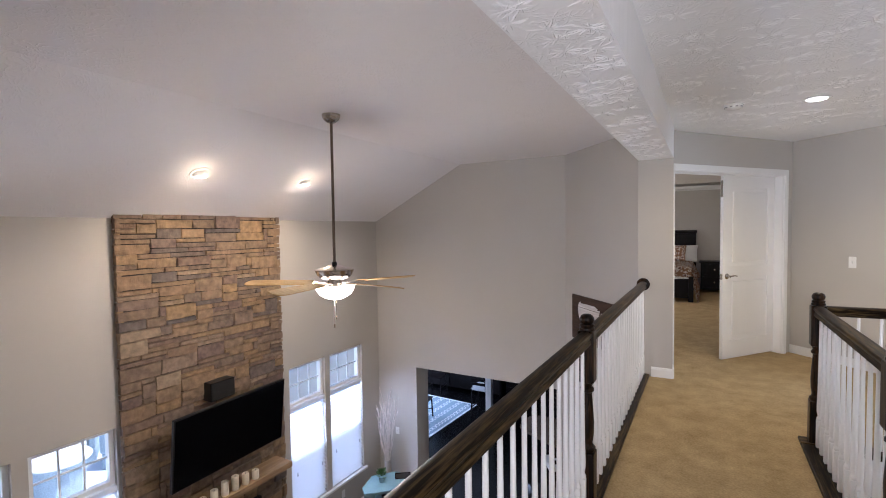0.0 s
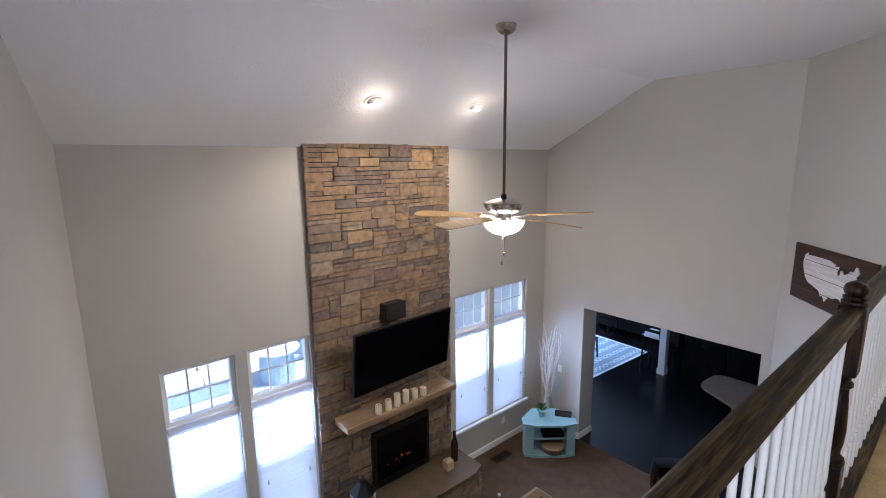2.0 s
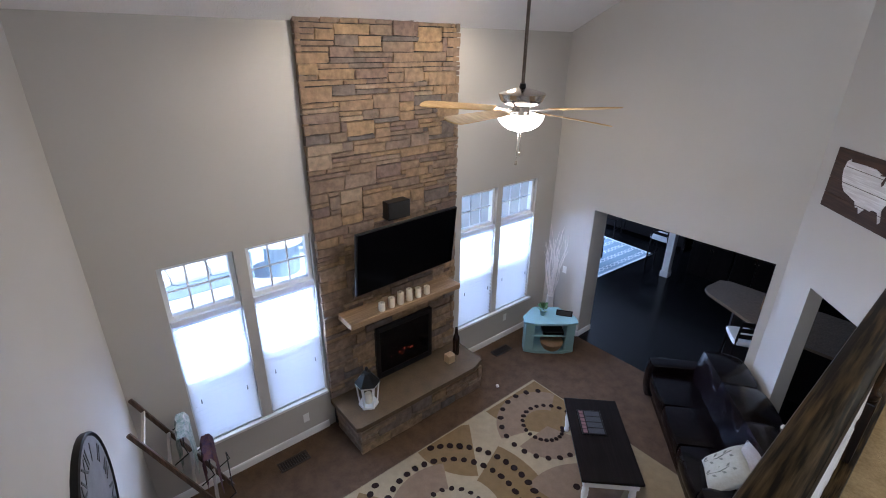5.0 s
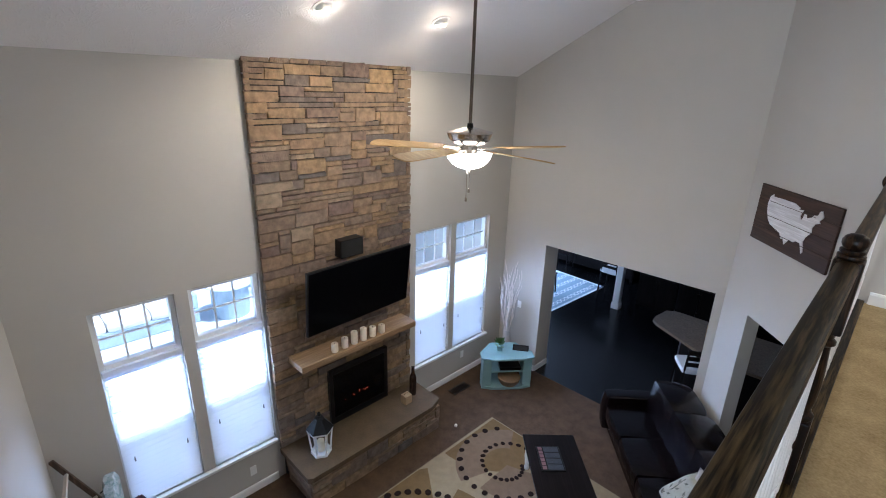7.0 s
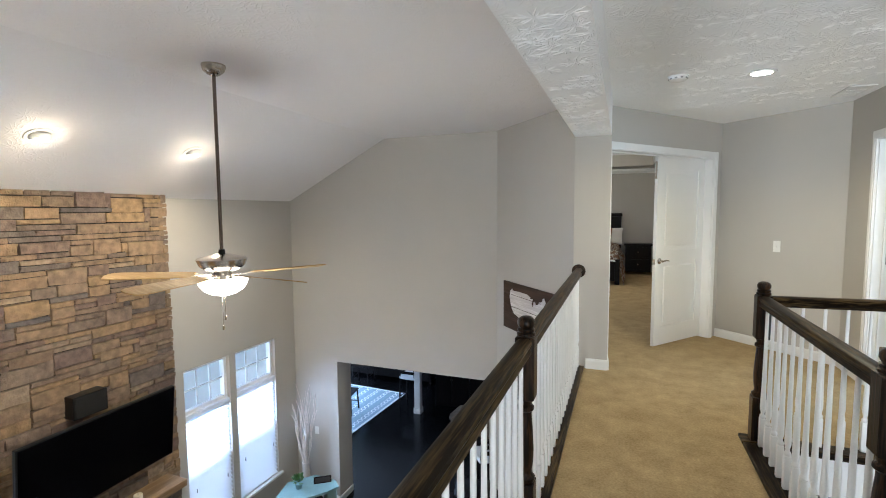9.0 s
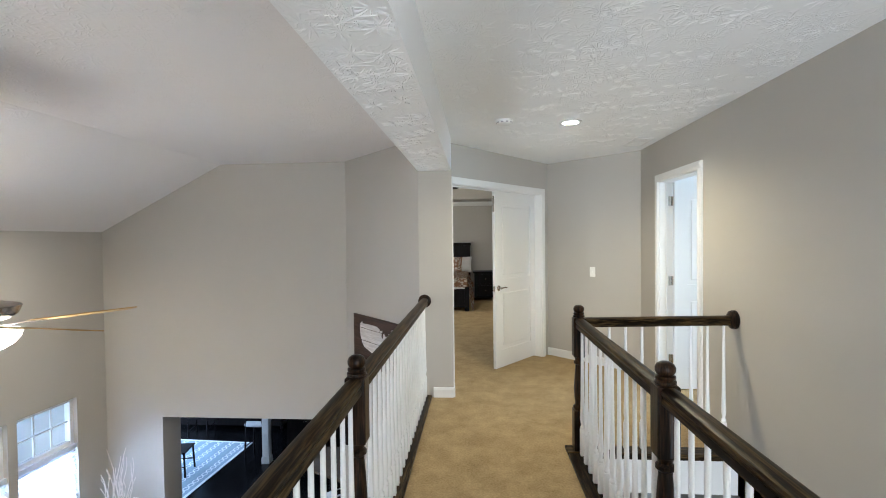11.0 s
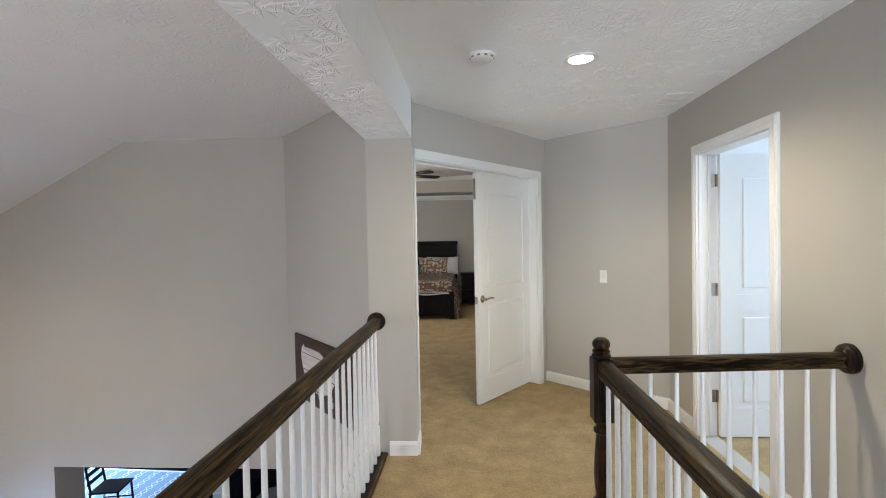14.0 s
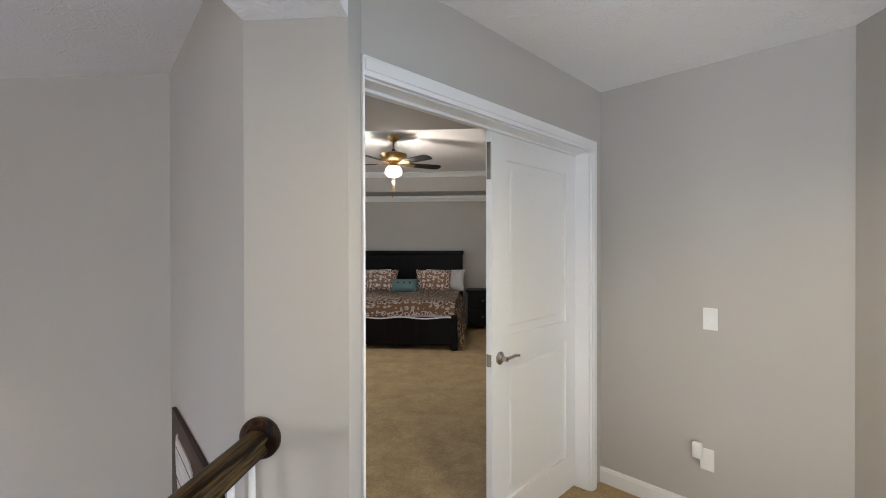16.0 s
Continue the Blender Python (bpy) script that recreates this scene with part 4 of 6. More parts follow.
def lever(parent, m, flip=1):
    h = part("door_handle", lathe(bmesh.new(), [(0.0, 0.0), (0.032, 0.0), (0.032, 0.006), (0.022, 0.014), (0.012, 0.018), (0.012, 0.045), (0.0, 0.046)], 24, m), NICKEL, parent, "satin nickel lever handle", True)
    bm = bmesh.new()
    tube(bm, [m @ Vector((0.0, 0, 0.04)), m @ Vector((flip * 0.03, 0.003, 0.043)), m @ Vector((flip * 0.07, 0.006, 0.042)), m @ Vector((flip * 0.11, 0.0, 0.04))], 0.0085, 10, 0.8)
    part("lever", bm, NICKEL, h, "", True)


CAS = 0.062
ang = math.degrees(math.atan2(dv.y, dv.x))
dd = thing("door_1", (A[0], A[1], 0), "white double bedroom door, one leaf closed and one open", "door", "", ang, "structure")
bm = bmesh.new()
T = 0.019
DH = 2.05
box(bm, DS0 - 0.008, DS0 + 0.002, -T, 0.0, 0, DH - 0.006, 0.003)
box(bm, DS1 - 0.006, DS1 + CAS, -T, 0.0, 0, DH - 0.006, 0.003)
box(bm, DS0 - 0.008, DS1 + CAS, -T, 0.0, DH - 0.006, DH + CAS, 0.003)
box(bm, DS1 + 0.012, DS1 + CAS - 0.016, -T - 0.005, -T, 0, DH, 0.002)
box(bm, DS0 + 0.0, DS1 + CAS - 0.016, -T - 0.005, -T, DH + 0.012, DH + CAS - 0.014, 0.002)
part("casing", bm, TRIM, dd, "white moulded casing")
bm = bmesh.new()
box(bm, DS0, DS0 + 0.012, 0.0, 0.13, 0, DH - 0.012)
box(bm, DS1 - 0.012, DS1, 0.0, 0.13, 0, DH - 0.012)
box(bm, DS0, DS1, 0.0, 0.13, DH - 0.012, DH)
box(bm, DS0 + 0.012, DS1 - 0.012, 0.070, 0.085, DH - 0.024, DH - 0.012)
part("jamb", bm, TRIM, dd)
LW = (DS1 - DS0 - 0.03) / 2
mid = 0.845
lf = panel_leaf(dd, DS1 - 0.014 - mid, 2.022, pose(mid + 0.002, 0.088, 0.012))
lever(lf, pose(mid + 0.065, 0.088, 0.93, 90), 1)
part("flush_bolt", B(mid, mid + 0.0015, 0.095, 0.118, 1.80, 1.98), NICKEL, lf)
part("strike_plate", B(mid, mid + 0.0015, 0.092, 0.120, 0.895, 0.955), NICKEL, lf)
panel_leaf(dd, LW, 2.022, pose(DS0 + 0.014, 0.125, 0.012, 0, 0, 96) @ pose(0, -0.035, 0))
for z in (0.22, 1.05, 1.84):
    part("hinge", lathe(bmesh.new(), [(0.0, 0), (0.007, 0), (0.007, 0.09), (0.0, 0.09)], 10, pose(DS1 - 0.013, 0.128, z)), NICKEL, lf)

sdoor = thing("door_2", (XR, 0, 0), "white panelled side door standing open into a bright room", "door", "", 0, "structure")
Y0, Y1, H2 = 4.35, 5.19, 2.04
bm = bmesh.new()
box(bm, -T, 0, Y0 - CAS, Y0 + 0.006, 0, H2 - 0.006, 0.003)
box(bm, -T, 0, Y1 - 0.006, Y1 + CAS, 0, H2 - 0.006, 0.003)
box(bm, -T, 0, Y0 - CAS, Y1 + CAS, H2 - 0.006, H2 + CAS, 0.003)
box(bm, -T - 0.005, -T, Y0 - CAS + 0.016, Y0 - 0.012, 0, H2, 0.002)
box(bm, -T - 0.005, -T, Y1 + 0.012, Y1 + CAS - 0.016, 0, H2, 0.002)
box(bm, -T - 0.005, -T, Y0 - CAS + 0.016, Y1 + CAS - 0.016, H2 + 0.014, H2 + CAS - 0.014, 0.002)
part("casing", bm, TRIM, sdoor, "white moulded casing")
bm = bmesh.new()
box(bm, 0, 0.12, Y0, Y0 + 0.012, 0, H2 - 0.012)
box(bm, 0, 0.12, Y1 - 0.012, Y1, 0, H2 - 0.012)
box(bm, 0, 0.12, Y0, Y1, H2 - 0.012, H2)
box(bm, 0.06, 0.075, Y1 - 0.024, Y1 - 0.012, 0, H2 - 0.012)
part("jamb", bm, TRIM, sdoor)
lf3 = panel_leaf(sdoor, 0.81, 2.018, pose(0.128, Y1 - 0.05, 0.010, 0, 0, 2))
for z in (0.25, 1.02, 1.80):
    hg = part("hinge", lathe(bmesh.new(), [(0.0, 0), (0.007, 0), (0.007, 0.09), (0.0, 0.09)], 10, pose(0.121, Y1 - 0.018, z)), NICKEL, lf3, "nickel butt hinge")
    part("hinge_plate", B(0.085, 0.118, Y1 - 0.0145, Y1 - 0.012, z, z + 0.09), NICKEL, hg)

# ---- switches and sockets ----
PLATE = mat("plate_plastic", (0.80, 0.79, 0.76), 0.4, vary=0.02)


def plate(place, turn, label, kind):
    p = thing("light_switch" if kind == "switch" else "wall_outlet", place, label, "light switch" if kind == "switch" else "outlet", "", turn)
    part("plate", B(-0.035, 0.035, -0.005, 0.0, -0.058, 0.058, 0.002), PLATE, p)
    if kind == "switch":
        part("toggle", B(-0.005, 0.005, -0.016, -0.004, -0.010, 0.012, 0.002), PLATE, p)
    else:
        for z in (-0.02, 0.02):
            part("socket", B(-0.016, 0.016, -0.007, -0.004, z - 0.013, z + 0.013, 0.002), PLATE, p)
    return p


cv = (Vector(Cc) - Vector(Bc)).normalized()
cang = math.degrees(math.atan2(cv.y, cv.x))
s = Vector(Bc) + cv * 0.63
plate((s.x, s.y, 1.09), cang, "white toggle light switch on the angled wall", "switch")
s = Vector(Bc) + cv * 0.615
plate((s.x, s.y, 0.34), cang, "white double outlet on the angled wall", "outlet")
s = Vector(Bc) + cv * 0.575 - Vector((-cv.y, cv.x)) * 0.004
ch = thing("night_light", (s.x, s.y, 0.385), "small white plug-in night light in the outlet", "night light", "", cang)
part("body", B(-0.024, 0.024, -0.038, -0.005, -0.042, 0.042, 0.009), PLATE, ch, "", True)
plate((-4.44, GY, -1.78), 0, "white toggle light switch beside the kitchen opening", "switch")
plate((XW, 5.08, F + 0.36), 90, "white outlet below the window", "outlet")
plate((XW, 1.75, F + 0.28), 90, "white outlet below the window", "outlet")

# ---- wooden map sign ----
sv = (Vector(D0) - Vector(D1)).normalized()
sign = thing("wall_sign", (D0[0] - sv.x * 0.24, D0[1] - sv.y * 0.24, 0.09), "dark stained plank sign with a white country map", "wall sign", "", math.degrees(math.atan2(sv.y, sv.x)))
SIGNWOOD = wood("walnut_plank", (0.035, 0.017, 0.010), (0.075, 0.038, 0.022), 0.6, 0, 10, 0.0)
SIGNWHITE = wood("whitewashed_plank", (0.55, 0.52, 0.50), (0.78, 0.76, 0.74), 0.7, 0, 14, 0.0)
for k in range(4):
    part("plank", B(-1.09, 0.0, -0.024, -0.003, 0.139 * k + 0.001, 0.139 * k + 0.138, 0.003), SIGNWOOD, sign)
US = [(0.02, .56), (.07, .60), (.08, .57), (.30, .58), (.50, .58), (.60, .545), (.57, .52), (.63, .53), (.66, .535), (.65, .50), (.63, .45), (.66, .40), (.685, .44), (.69, .50), (.72, .50), (.74, .45), (.81, .48), (.84, .52), (.90, .53), (.92, .59), (.95, .60), (.99, .53), (.94, .47), (.96, .45), (.89, .42), (.86, .36), (.87, .30), (.80, .22), (.78, .16), (.82, .03), (.80, .0), (.77, .06), (.74, .12), (.66, .12), (.62, .09), (.55, .10), (.48, .01), (.44, .08), (.40, .06), (.36, .13), (.20, .17), (.13, .19), (.07, .25), (.02, .36), (0, .45)]
bm = prism(bmesh.new(), [(x * 0.76 - 0.925, y * 0.68 + 0.078) for x, y in US], 0.0, 0.006, pose(0, -0.0245, 0, 90))
cm = part("map_cutout", bm, SIGNWHITE, sign, "white painted map cut-out")
for z in (0.139, 0.278, 0.417):
    part("groove", B(-0.90, -0.26, -0.0318, -0.0302, z - 0.0025, z + 0.0025), SIGNWOOD, cm)

# ---- great room furniture ----
AQUA = mat("aqua_paint", (0.21, 0.33, 0.34), 0.5, vary=0.08, scale=8, fine=80, bump=0.1)
st = thing("tv_stand", (-4.075, 5.31, F), "pale aqua painted corner stand with open shelves", "stand", "", 50)
top = [(-0.40, 0.0), (-0.22, -0.05), (0.22, -0.05), (0.40, 0.0), (0.40, 0.16), (0.20, 0.44), (-0.20, 0.44), (-0.40, 0.16)]
part("tabletop", prism(bmesh.new(), top, 0.50, 0.53), AQUA, st)
part("plinth", prism(bmesh.new(), [(x * 0.94, y * 0.94 + 0.01) for x, y in top], 0.0, 0.04), AQUA, st)
part("side_panel", B(-0.37, -0.24, 0.0, 0.20, 0.04, 0.50, 0.004), AQUA, st)
part("side_panel", B(0.24, 0.37, 0.0, 0.20, 0.04, 0.50, 0.004), AQUA, st)
part("shelf", B(-0.24, 0.24, 0.01, 0.40, 0.27, 0.29, 0.003), AQUA, st)
part("back_panel", B(-0.24, 0.24, 0.40, 0.415, 0.04, 0.50), BLACKWOOD, st, "dark back panel")
bx = thing("media_box", (-4.12, 5.42, F + 0.29), "small black media box on the stand's shelf", "media box", "", 50)
part("body", B(-0.16, 0.16, -0.08, 0.10, 0.0, 0.05, 0.004), BLACK, bx)
part("front_panel", B(-0.15, 0.15, -0.082, -0.079, 0.006, 0.044), SCREEN, bx)
WICKER = mat("wicker", (0.20, 0.13, 0.07), 0.8, vary=0.3, scale=40, bump=0.8, bump_scale=120)
bk = thing("basket", (-4.10, 5.40, F + 0.04), "round brown wicker basket in the stand", "basket", "", 0)
part("bowl", lathe(bmesh.new(), [(0.0, 0.0), (0.12, 0.0), (0.16, 0.06), (0.17, 0.11), (0.155, 0.11), (0.14, 0.05), (0.0, 0.02)], 24), WICKER, bk, "", True)
part("rim", lathe(bmesh.new(), [(0.155, 0.105), (0.172, 0.105), (0.175, 0.118), (0.158, 0.122)], 24), WICKER, bk, "", True)
LEAF = mat("leaf_green", (0.06, 0.14, 0.03), 0.5, vary=0.3, scale=30)
pl = thing("potted_plant", (-4.30, 5.38, F + 0.53), "small green plant in an aqua pot on the stand", "plant")
part("pot", lathe(bmesh.new(), [(0.0, 0), (0.038, 0), (0.05, 0.08), (0.054, 0.085), (0.045, 0.085), (0.0, 0.075)], 18), AQUA, pl, "", True)
bm = bmesh.new()
for k in range(46):
    a, e, r = rnd.uniform(0, 6.28), rnd.uniform(0.3, 1.4), rnd.uniform(0.05, 0.12)
    d = Vector((math.cos(a) * math.cos(e), math.sin(a) * math.cos(e), math.sin(e)))
    m = Matrix.Translation(Vector((0, 0, 0.08)) + d * r) @ d.to_track_quat("Y", "Z").to_matrix().to_4x4()
    prism(bm, [(0, -0.03), (0.014, -0.01), (0.012, 0.015), (0, 0.035), (-0.012, 0.015), (-0.014, -0.01)], 0, 0.0015, m)
part("leaves", bm, LEAF, pl, "small rounded green leaves")
fr = thing("picture_frame", (-4.07, 5.60, F + 0.53), "small dark framed sign leaning on the stand", "frame", "", 35)
part("frame", B(-0.12, 0.12, -0.008, 0.008, 0, 0.09, 0.004, pose(0, 0, 0, -15)), BLACKWOOD, fr)
part("panel", B(-0.105, 0.105, -0.0105, -0.0075, 0.012, 0.078, 0, pose(0, 0, 0, -15)), mat("dark_panel", (0.03, 0.025, 0.025), 0.5), fr)
TWIG = mat("white_branch", (0.70, 0.64, 0.60), 0.7, vary=0.1, scale=20)
vs = thing("branch_vase", (-4.50, 5.80, F), "tall vase of white-painted curly branches in the corner", "vase")
part("vase", lathe(bmesh.new(), [(0.0, 0), (0.07, 0), (0.075, 0.2), (0.06, 0.45), (0.05, 0.62), (0.056, 0.64), (0.045, 0.64), (0.0, 0.3)], 20), mat("pale_ceramic", (0.55, 0.52, 0.50), 0.4), vs, "", True)
for k in range(22):
    a = rnd.uniform(0, 6.28)
    sp_ = rnd.uniform(0.03, 0.19)
    hgt = rnd.uniform(1.35, 1.85)
    ph = rnd.uniform(0, 6.28)
    pts = []
    for i in range(12):
        u = i / 11
        pts.append((math.cos(a) * sp_ * u + 0.022 * math.sin(ph + u * 12) * u, math.sin(a) * sp_ * u + 0.022 * math.cos(ph + u * 11) * u, 0.4 + (hgt - 0.4) * u))
    part("branch", tube(bmesh.new(), pts, 0.0095, 6, 0.45), TWIG, vs)

# rug
RUGC = mat("rug_cream", (0.272, 0.216, 0.132), 0.95, vary=0.12, scale=12, fine=200, bump=0.6, bump_scale=220, spec=0.1)
RUGT = mat("rug_gold", (0.160, 0.104, 0.044), 0.95, vary=0.12, scale=12, fine=200, bump=0.6, bump_scale=220, spec=0.1)
RUGB = mat("rug_taupe", (0.18, 0.125, 0.08), 0.95, vary=0.12, scale=12, fine=200, bump=0.6, bump_scale=220, spec=0.1)
RUGD = mat("rug_dark_dot", (0.018, 0.010, 0.009), 0.95, vary=0.2, scale=30, fine=200, bump=0.6, spec=0.1)
RX0, RX1, RY0, RY1 = -3.78, -1.45, 1.30, 4.62
rug = thing("area_rug", (0, 0, F), "cream, gold and taupe rug with swirls of dark dots", "rug")
part("rug_field", B(RX0, RX1, RY0, RY1, 0.0, 0.012, 0.004), RUGC, rug)
part("binding", prism(bmesh.new(), [(RX0 - 0.012, RY0 - 0.012), (RX1 + 0.012, RY0 - 0.012), (RX1 + 0.012, RY1 + 0.012), (RX0 - 0.012, RY1 + 0.012)], 0.0, 0.006), mat("rug_edge", (0.20, 0.155, 0.09), 0.9), rug)


def fan_shape(c, r, a0, a1, inner=0.0):
    n = 18
    arc = [(c[0] + r * math.cos(radians(a0 + (a1 - a0) * i / n)), c[1] + r * math.sin(radians(a0 + (a1 - a0) * i / n))) for i in range(n + 1)]
    if inner:
        arc += [(c[0] + inner * math.cos(radians(a1 + (a0 - a1) * i / n)), c[1] + inner * math.sin(radians(a1 + (a0 - a1) * i / n))) for i in range(n + 1)]
    else:
        arc.append(c)
    return arc


def clip_rug(poly):
    e = 0.01
    for ax, lim, sg in ((0, RX0 + e, 1), (0, RX1 - e, -1), (1, RY0 + e, 1), (1, RY1 - e, -1)):
        out = []
        for p, q in zip(poly, poly[1:] + poly[:1]):
            a, b = (p[ax] - lim) * sg, (q[ax] - lim) * sg
            if a >= 0:
                out.append(p)
            if a * b < 0:
                u = a / (a - b)
                out.append((p[0] + (q[0] - p[0]) * u, p[1] + (q[1] - p[1]) * u))
        poly = out
    return poly


SC, BC2 = (-3.10, 4.08), (-2.90, 2.40)
patches = [(fan_shape((-3.75, 4.62), 0.95, -90, 0), RUGT), (fan_shape(SC, 0.62, 120, 250, 0.28), RUGB), (fan_shape(SC, 0.5, -90, 20), RUGB), (fan_shape((-3.72, 3.35), 0.75, -120, -35), RUGT),
           (fan_shape(BC2, 1.05, 60, 110, 0.5), RUGT), (fan_shape(BC2, 0.66, 150, 215, 0.33), RUGB), (fan_shape(BC2, 1.02, 215, 260), RUGT), (fan_shape((-1.9, 3.4), 0.8, 100, 190), RUGB), (fan_shape((-1.8, 2.2), 0.9, 120, 230), RUGT)]
for k, (poly, m) in enumerate(patches):
    poly = clip_rug(poly)
    part("colour_patch", prism(bmesh.new(), poly, 0.0122, 0.0126 + 0.0004 * k), m, rug)
dot = None
dots = [(SC, 0.18 + 0.53 * (k / 46) ** 1.1 + (0.1 if k > 42 else 0), 40 - k * 15.5, 0.026 + 0.014 * k / 46) for k in range(52)]
dots += [(BC2, 0.90, 20 + k * 7.2, 0.040) for k in range(30)] + [(BC2, 0.71, 20 + k * 9.2, 0.037) for k in range(26)] + [(BC2, 0.33, k * 18, 0.028) for k in range(20)]
dots += [((-1.75, 3.1), 0.4, k * 17, 0.03) for k in range(21)]
for c, r, a, s in dots:
    x, y = c[0] + r * math.cos(radians(a)), c[1] + r * math.sin(radians(a))
    if not (RX0 + 0.04 < x < RX1 - 0.04 and RY0 + 0.04 < y < RY1 - 0.04):
        continue
    if dot is None:
        o = part("dot", lathe(bmesh.new(), [(1.0, 0.0), (0.92, 1.0), (0.0, 1.15)], 14), RUGD, rug, "dark brown woven dot")
        dot = o.data
    else:
        o = new("dot", dot)
        o.parent = rug
    o.location, o.scale, o.rotation_euler = (x, y, 0.0165), (s * rnd.uniform(0.95, 1.15), s * rnd.uniform(0.85, 1.0), 0.004), (0, 0, rnd.uniform(0, 3))

# coffee table
ct = thing("coffee_table", (-3.01, 4.21, F), "coffee table with a dark wooden top and white legs", "table", "", -44.5)
part("tabletop", B(0, 1.17, 0, 0.60, 0.42, 0.45, 0.006), wood("dark_tabletop", (0.004, 0.003, 0.003), (0.010, 0.006, 0.006), 0.4, 0, 12, 0.0, 0.12), ct)
part("apron", B(0.03, 1.14, 0.03, 0.57, 0.33, 0.42, 0.004), TRIM, ct, "white painted apron")
for x in (0.07, 1.10):
    for y in (0.07, 0.53):
        part("leg", lathe(bmesh.new(), [(0.022, 0), (0.03, 0.03), (0.022, 0.06), (0.035, 0.2), (0.03, 0.3), (0.036, 0.33), (0.0, 0.33)], 14, pose(x, y, 0)), TRIM, ct, "white turned leg", True)
pz = thing("photo_tray", (-2.55, 4.10, F + 0.45), "small dark tray with pink and silver pictures on the table", "tray", "", -44.5)
part("tray", B(-0.20, 0.17, -0.13, 0.13, 0, 0.012, 0.003), BLACK, pz)
PK, SV = mat("dusty_pink", (0.17, 0.085, 0.09), 0.6, vary=0.2), mat("grey_print", (0.03, 0.035, 0.045), 0.4, vary=0.5, scale=60)
for k in range(6):
    part("tile", B(-0.18 + 0.057 * k, -0.135 + 0.057 * k, -0.115, -0.07, 0.012, 0.016), PK, pz, "pink square picture")
for k in range(4):
    part("print", B(-0.18 + 0.086 * k, -0.105 + 0.086 * k, -0.055, 0.11, 0.012, 0.0145), SV, pz, "dark grey print")

# sofa
LEATHER = mat("oxblood_leather", (0.0028, 0.0012, 0.0017), 0.23, vary=0.3, scale=9, fine=120, bump=0.35, bump_scale=14, spec=0.4)


def cushion(bm, x0, x1, y0, y1, z0, z1, puff, m=None, tufts=()):
    """A stuffed block: rounded, swollen and dented at the tufts."""
    b2 = bmesh.new()
    bmesh.ops.create_cube(b2, size=2)
    bmesh.ops.subdivide_edges(b2, edges=b2.edges[:], cuts=9, use_grid_fill=True)
    for v in b2.verts:
        x, y, z = v.co
        f = (1 - x ** 4 * 0.10) * 1.0
        sx = x * (1 - 0.06 * (y * y + z * z) / 2)
        sy = y * (1 - 0.10 * (x ** 6 + z * z) / 2)
        sz = z * (1 - 0.12 * (x ** 6 + y * y) / 2)
        k = 1 + puff * (1 - x * x) * (1 - y * y * 0.5) * (1 - z * z * 0.5)
        co = Vector((x0 + (sx + 1) / 2 * (x1 - x0), (y0 + y1) / 2 + sy * k * (y1 - y0) / 2, (z0 + z1) / 2 + sz * k * (z1 - z0) / 2))
        for tx, tz in tufts:
            d2 = (co.x - tx) ** 2 + (co.z - tz) ** 2
            co.y += 0.05 * math.exp(-d2 / 0.006) * (1 if y < 0 else 0)
        co += Vector((0, 0.004, 0.004)) * noise.noise(co * 7)
        v.co = m @ co if m is not None else co
    me = bpy.data.meshes.new("tmp")
    b2.to_mesh(me)
    bm.from_mesh(me)
    bpy.data.meshes.remove(me)
    b2.free()
    return bm


def pillow(bm, w, h, t):
    """A stuffed square pillow standing on its edge, pinched towards its seams."""
    n = 14
    sides = []
    for s_ in (-1, 1):
        rows = []
        for i in range(n + 1):
            row = []
            for j in range(n + 1):
                u, v = -1 + 2 * i / n, -1 + 2 * j / n
                k = (max(0.0, 1 - u ** 4) * max(0.0, 1 - v ** 4)) ** 0.6
                pinch = 1 - 0.07 * (1 - u * u) * abs(v) ** 3 - 0.0
                pinch2 = 1 - 0.07 * (1 - v * v) * abs(u) ** 3
                co = Vector((u * w * pinch2, s_ * t * k, h / 2 + v * h / 2 * pinch))
                co.y += 0.012 * noise.noise(co * 11) * k
                row.append(bm.verts.new(co))
            rows.append(row)
        for a, b in zip(rows, rows[1:]):
            for j in range(n):
                bm.faces.new((a[j], a[j + 1], b[j + 1], b[j]))
        sides.append(rows)
    bmesh.ops.remove_doubles(bm, verts=bm.verts, dist=0.0005)
    return bm


sofa = thing("sofa", (-2.745, 5.655, F), "dark oxblood leather sofa with tufted back cushions", "sofa", "", -48.9)
part("base", B(0.04, 2.24, 0.05, 0.86, 0.04, 0.28, 0.03), LEATHER, sofa, "", True)
part("arm", cushion(bmesh.new(), 0.02, 0.24, -0.02, 0.86, 0.04, 0.57, 0.04), LEATHER, sofa, "padded leather arm", True)
part("arm", cushion(bmesh.new(), 2.04, 2.28, -0.02, 0.86, 0.04, 0.57, 0.04), LEATHER, sofa, "padded leather arm", True)
for k in range(3):
    x0 = 0.24 + k * 0.60
    part("seat_cushion", cushion(bmesh.new(), x0, x0 + 0.60, -0.02, 0.66, 0.26, 0.46, 0.10), LEATHER, sofa, "", True)
    part("back_cushion", cushion(bmesh.new(), x0 - 0.01, x0 + 0.61, 0.40, 0.82, 0.38, 0.94, 0.28, Matrix.Translation((0, 0.03, 0)) @ Matrix.Rotation(radians(-6), 4, "X"), [(x0 + 0.16, 0.62), (x0 + 0.44, 0.62), (x0 + 0.30, 0.76), (x0 + 0.30, 0.50)]), LEATHER, sofa, "tufted leather back cushion", True)
part("back_frame", B(0.05, 2.23, 0.70, 0.82, 0.05, 0.76, 0.05), LEATHER, sofa, "", True)
